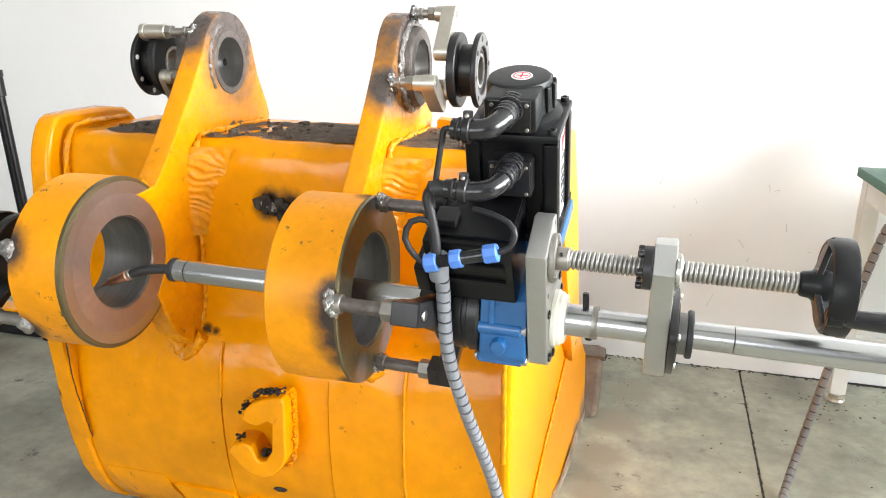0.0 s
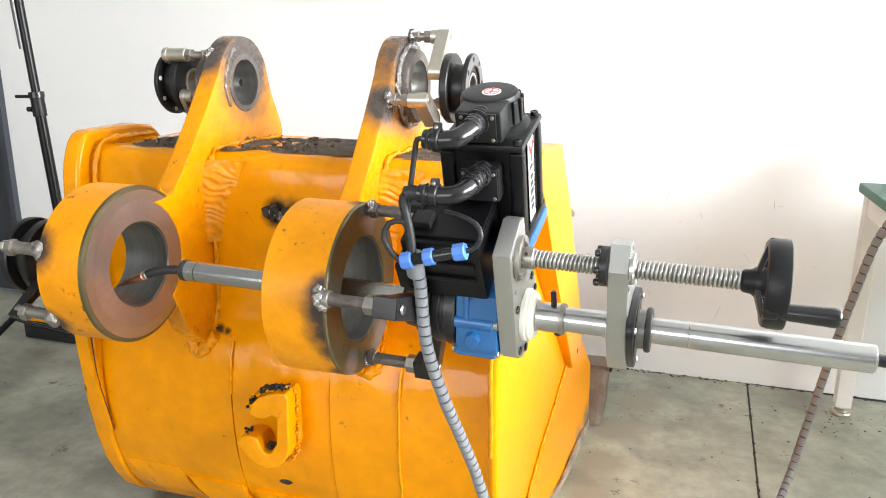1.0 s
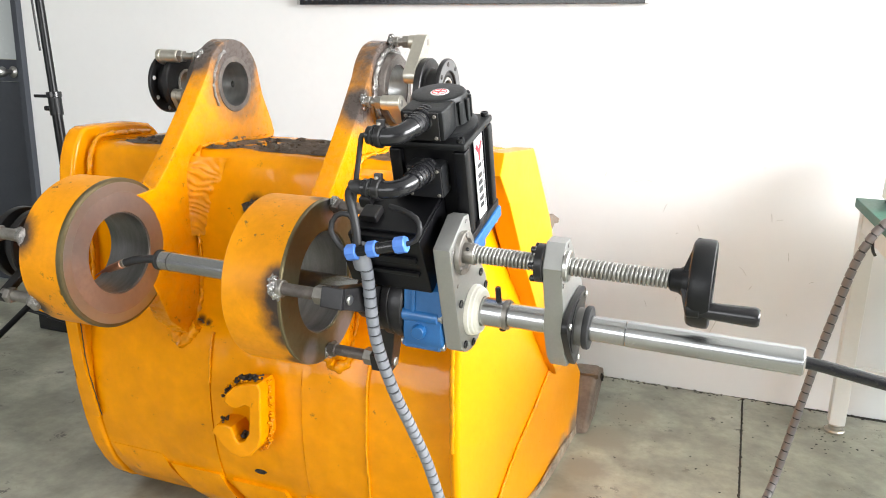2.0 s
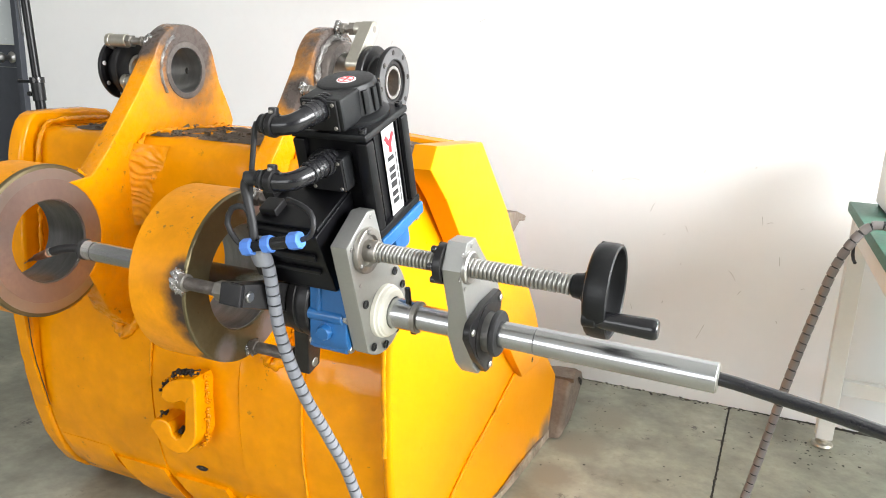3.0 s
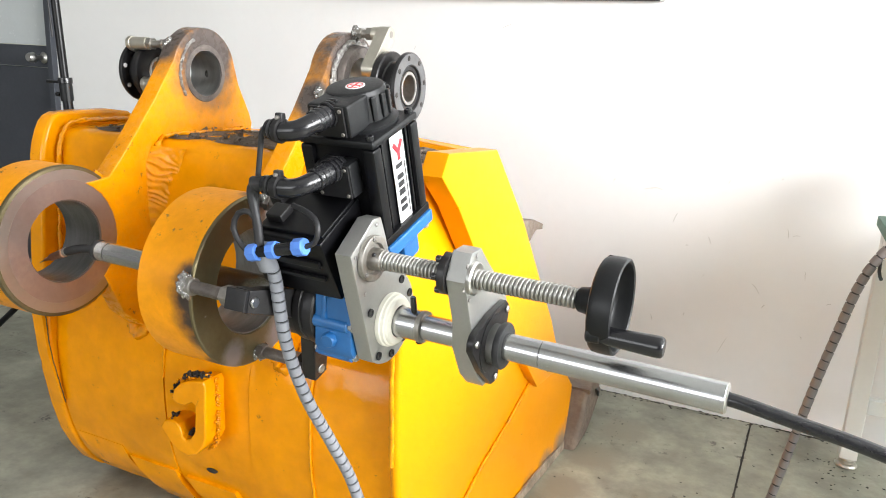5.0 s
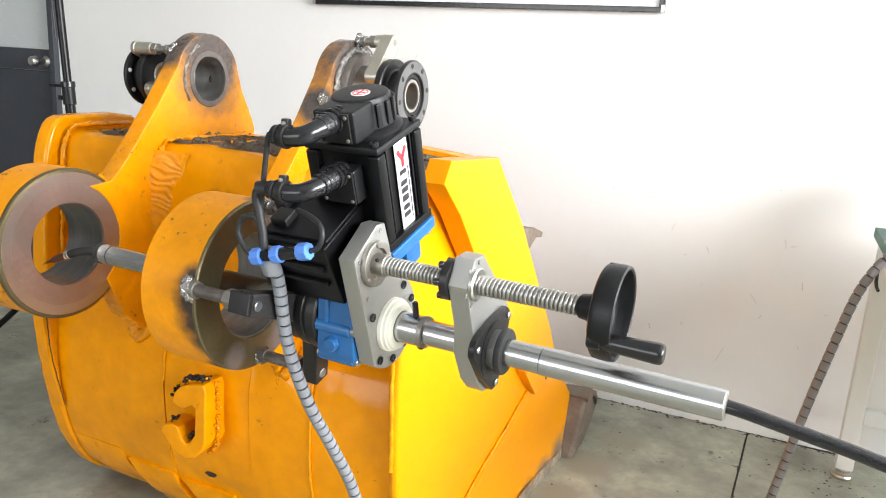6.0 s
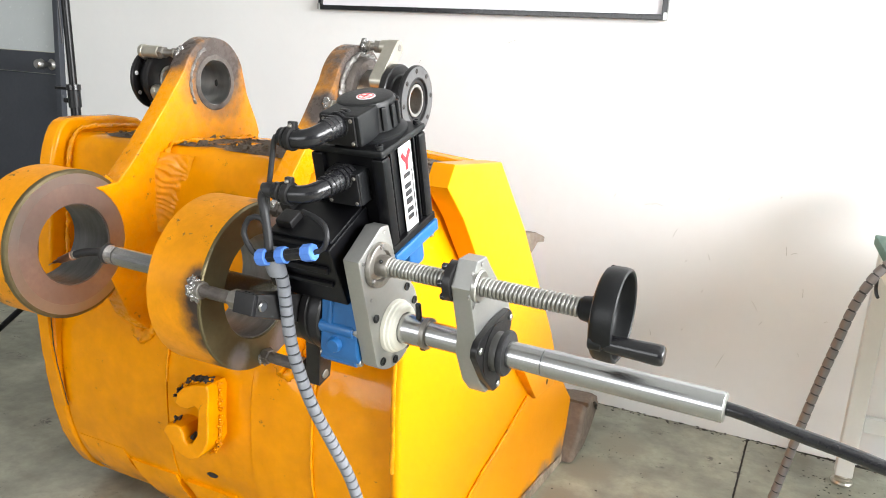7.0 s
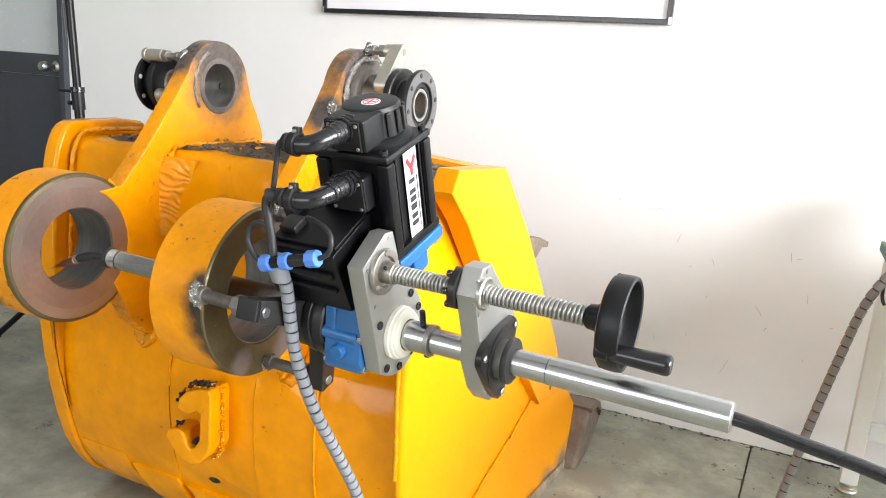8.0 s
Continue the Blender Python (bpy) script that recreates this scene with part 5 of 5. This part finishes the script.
# ---- fixtures, stand ----
def alignment_flange(x0, sgn, lab):
    """A black spool-shaped bearing holder held to a lug by bolted arms; sgn: the way it points along x."""
    cy, cz = 2.572, 1.125
    th = thing("alignment_flange", (x0, cy, cz - 0.07), lab, "bearing flange", "alignment flanges")
    m = pose(x0, cy, cz, 0, 0, 0 if sgn > 0 else 180)
    sp = part("spool", lathe([(-0.058, 0.034), (-0.058, 0.071), (-0.055, 0.0735), (-0.043, 0.0735), (-0.041, 0.071), (-0.041, 0.054), (-0.038, 0.051), (-0.010, 0.051), (-0.010, 0.072), (-0.008, 0.0735), (-0.002, 0.0735), (0.0, 0.072), (0.0, 0.047), (-0.004, 0.045), (-0.004, 0.038), (-0.008, 0.034)], m, 80), black_metal, th, "black turned spool")
    part("bearing", lathe([(-0.005, 0.0275), (-0.005, 0.0345), (-0.060, 0.0345), (-0.060, 0.0275)], m, 48), steel_dull, th, "turned steel bearing sleeve")
    part("bearing_lip", lathe([(-0.003, 0.0285), (-0.003, 0.0340), (-0.0052, 0.0340), (-0.0052, 0.0285)], m, 48), steel, th, "bright bearing ring")
    part("face_ring", lathe([(-0.0008, 0.049), (0.0006, 0.049), (0.0006, 0.0708), (-0.0008, 0.0712)], m, 64), face_grey, th, "dark satin face")
    for k in range(8):
        a = math.tau * k / 8 + 0.2
        part("bolt_hole", rod(m @ Vector((-0.0114, 0.062 * math.cos(a), 0.062 * math.sin(a))), m @ Vector((0.0014, 0.062 * math.cos(a), 0.062 * math.sin(a))), 0.0054, seg=14, bev=0.0004), soot if sgn > 0 else label_white, th, "small bolt hole")
    return th, m


def fixture_arm(th, xw, xa, top, foot, boss=0.034, plate=0.028):
    """A stud welded to the lug, a lock nut, a plated boss along x, and a flat plated arm across to the spool."""
    s = 1 if xa > xw else -1
    (y0, z0), (y1, z1) = top, foot
    part("stud", rod((xw, y0, z0), (xa, y0, z0), 0.0085, seg=18), steel_dull, th)
    part("stud_weld", blob((xw, y0, z0), 0.0105, (1, 1, 1), 0.35, xw * 7 + z0), weld_bright, th, "bright lumpy weld")
    for dz in (-0.013, 0.012):
        part("stud_weld", blob((xw - s * 0.003, y0 + 0.003, z0 + dz * 0.8), 0.008, (1, 1, 1), 0.4, xw * 3 + dz * 90), weld_bright, th, "bright lumpy weld")
    part("stud_nut", nut((xw + s * 0.010, y0, z0), (xw + s * 0.017, y0, z0), 0.0130), steel_dull, th)
    part("lock_nut", nut((xa - s * (boss + 0.014), y0, z0), (xa - s * boss, y0, z0), 0.0145), steel_dull, th)
    part("arm_boss", rod((xa - s * boss, y0, z0), (xa, y0, z0), 0.0150, seg=28), nickel, th, "plated round boss")
    ln = math.hypot(y1 - y0, z1 - z0)
    ang = math.atan2(z1 - z0, y1 - y0)
    poly = [(y0 + 0.0165 * math.cos(a), z0 + 0.0165 * math.sin(a)) for a in np.linspace(ang + math.pi / 2, ang + math.pi * 1.5, 10)]
    poly += [(y1 + 0.0165 * math.cos(a), z1 + 0.0165 * math.sin(a)) for a in np.linspace(ang - math.pi / 2, ang + math.pi / 2, 10)]
    part("arm", prism(poly, min(xa + s * (0.010 - plate), xa + s * 0.010), max(xa + s * (0.010 - plate), xa + s * 0.010), 0.002), nickel, th, "plated flat arm")
    part("arm_hole", rod((xa + s * 0.008, y0, z0), (xa + s * 0.0106, y0, z0), 0.0075, seg=18), steel_dull, th)


al, mr = alignment_flange(0.930, 1, "black turned bearing flange held beside the scorched lug by plated arms")
fixture_arm(al, 0.786, 0.862, (2.588, 1.232), (2.528, 1.160))
fixture_arm(al, 0.780, 0.856, (2.458, 1.105), (2.520, 1.062))
fixture_arm(al, 0.780, 0.856, (2.690, 1.085), (2.635, 1.075))
al2, ml = alignment_flange(0.178, -1, "black turned bearing flange held behind the lug by plated arms")
fixture_arm(al2, 0.322, 0.214, (2.515, 1.190), (2.524, 1.186), 0.05, 0.012)
fixture_arm(al2, 0.305, 0.252, (2.517, 1.097), (2.565, 1.018), 0.02, 0.014)

# fixture on the outer side of the left ring
lf = thing("alignment_flange", (0.12, 2.15, 0.70), "black bearing flange bolted to the outer side of the big ring", "bearing flange", "alignment flanges")
ms = pose(0.150, 2.168, 0.792, 0, 0, 180)
part("spool", lathe([(-0.012, 0.035), (-0.012, 0.074), (-0.009, 0.077), (0.004, 0.077), (0.006, 0.074), (0.006, 0.056), (0.034, 0.056), (0.034, 0.076), (0.037, 0.078), (0.048, 0.078), (0.050, 0.075), (0.050, 0.035)], ms, 64), black_metal, lf, "black turned spool")
part("bearing", lathe([(-0.006, 0.027), (-0.006, 0.036), (0.045, 0.036), (0.045, 0.027)], ms, 48), steel_dull, lf)
for (sy, sz), k in (((2.045, 0.845), 0), ((2.055, 0.715), 1), ((2.30, 0.87), 2)):
    part("stud", rod((0.262, sy, sz), (0.165, sy + 0.004, sz), 0.0115, seg=20), steel_dull, lf, "turned steel stud")
    part("stud_weld", blob((0.256, sy, sz), 0.018, (0.9, 1, 1.1), 0.35, 5.0 + k), weld_steel, lf, "bright lumpy weld")
    part("lock_nut", nut((0.196, sy, sz), (0.182, sy, sz), 0.0165), steel_dull, lf)
    arm = block(0, 0, 0, 0.014, 0.024, 0.10, 0.003)
    d = Vector((0, 2.168 - sy, 0.792 - sz)).normalized()
    arm.transform(Matrix.Translation(Vector((0.170, sy, sz)) + d * 0.035) @ d.to_track_quat("Z", "X").to_matrix().to_4x4())
    part("arm", arm, nickel if k == 0 else black_metal, lf)

# light stand by the wall
stand = thing("light_stand", (-0.83, 3.18, 0.0), "black telescopic tripod stand on the floor", "tripod stand")
PX, PY = -0.86, 3.18


def pole_at(z):
    return Vector((PX + (1.05 - z) * 0.075, PY, z))


part("lower_pole", rod(pole_at(0.10), pole_at(1.02), 0.0185, seg=24), black_paint, stand)
part("upper_pole", rod(pole_at(1.0), pole_at(2.3), 0.0150, seg=24), black_paint, stand)
col = part("clamp_collar", rod(pole_at(0.965), pole_at(1.045), 0.0235, seg=24), cap_grey, stand)
part("clamp_ring", rod(pole_at(1.03), pole_at(1.052), 0.0265, seg=24), gloss_black, col)
part("clamp_lever", wobble(block(PX - 0.045, PY - 0.012, 1.036, 0.065, 0.020, 0.012, 0.004), 0.004, 20), cap_grey, col)
part("clamp_screw", rod(pole_at(0.99) + Vector((-0.02, -0.01, 0)), pole_at(0.99) + Vector((-0.04, -0.012, 0)), 0.009, seg=16), gloss_black, col)
part("side_cable", tube([pole_at(2.2) + Vector((-0.03, -0.01, 0)), pole_at(1.6) + Vector((-0.024, -0.012, 0)), pole_at(1.32) + Vector((-0.018, -0.016, 0)), pole_at(1.2) + Vector((-0.017, -0.016, 0))], 0.004, 8), rubber, stand)
hubp = pole_at(0.42)
part("leg_hub", rod(pole_at(0.40), pole_at(0.45), 0.032, seg=24), gloss_black, stand)
for a in (200, 320, 80):
    ft = Vector((pole_at(0)[0] + 0.45 * math.cos(radians(a)), PY + 0.45 * math.sin(radians(a)), 0.016))
    part("leg", rod(hubp, ft, 0.0125, seg=16), black_paint, stand)
    part("brace", rod(pole_at(0.12), hubp.lerp(ft, 0.55), 0.008, seg=12), black_paint, stand)
    part("rubber_foot", blob(ft, 0.016, (1, 1, 1), 0.05, 1.0, 2), rubber, stand)
part("base_hub", rod(pole_at(0.09), pole_at(0.14), 0.026, seg=24), gloss_black, stand)
# tool case behind the stand
lvl = thing("tool_box", (-1.12, 3.38, 0.0), "black tool case with an orange lid on the floor", "tool case")
part("case", block(-1.12, 3.38, 0.04, 0.26, 0.09, 0.078, 0.008), gloss_black, lvl)
part("lid", block(-1.12, 3.38, 0.0935, 0.255, 0.086, 0.029, 0.006), paint, lvl, "orange lid")


def motions():
    """Nothing but the camera moves here; its path is keyed above."""


motions()
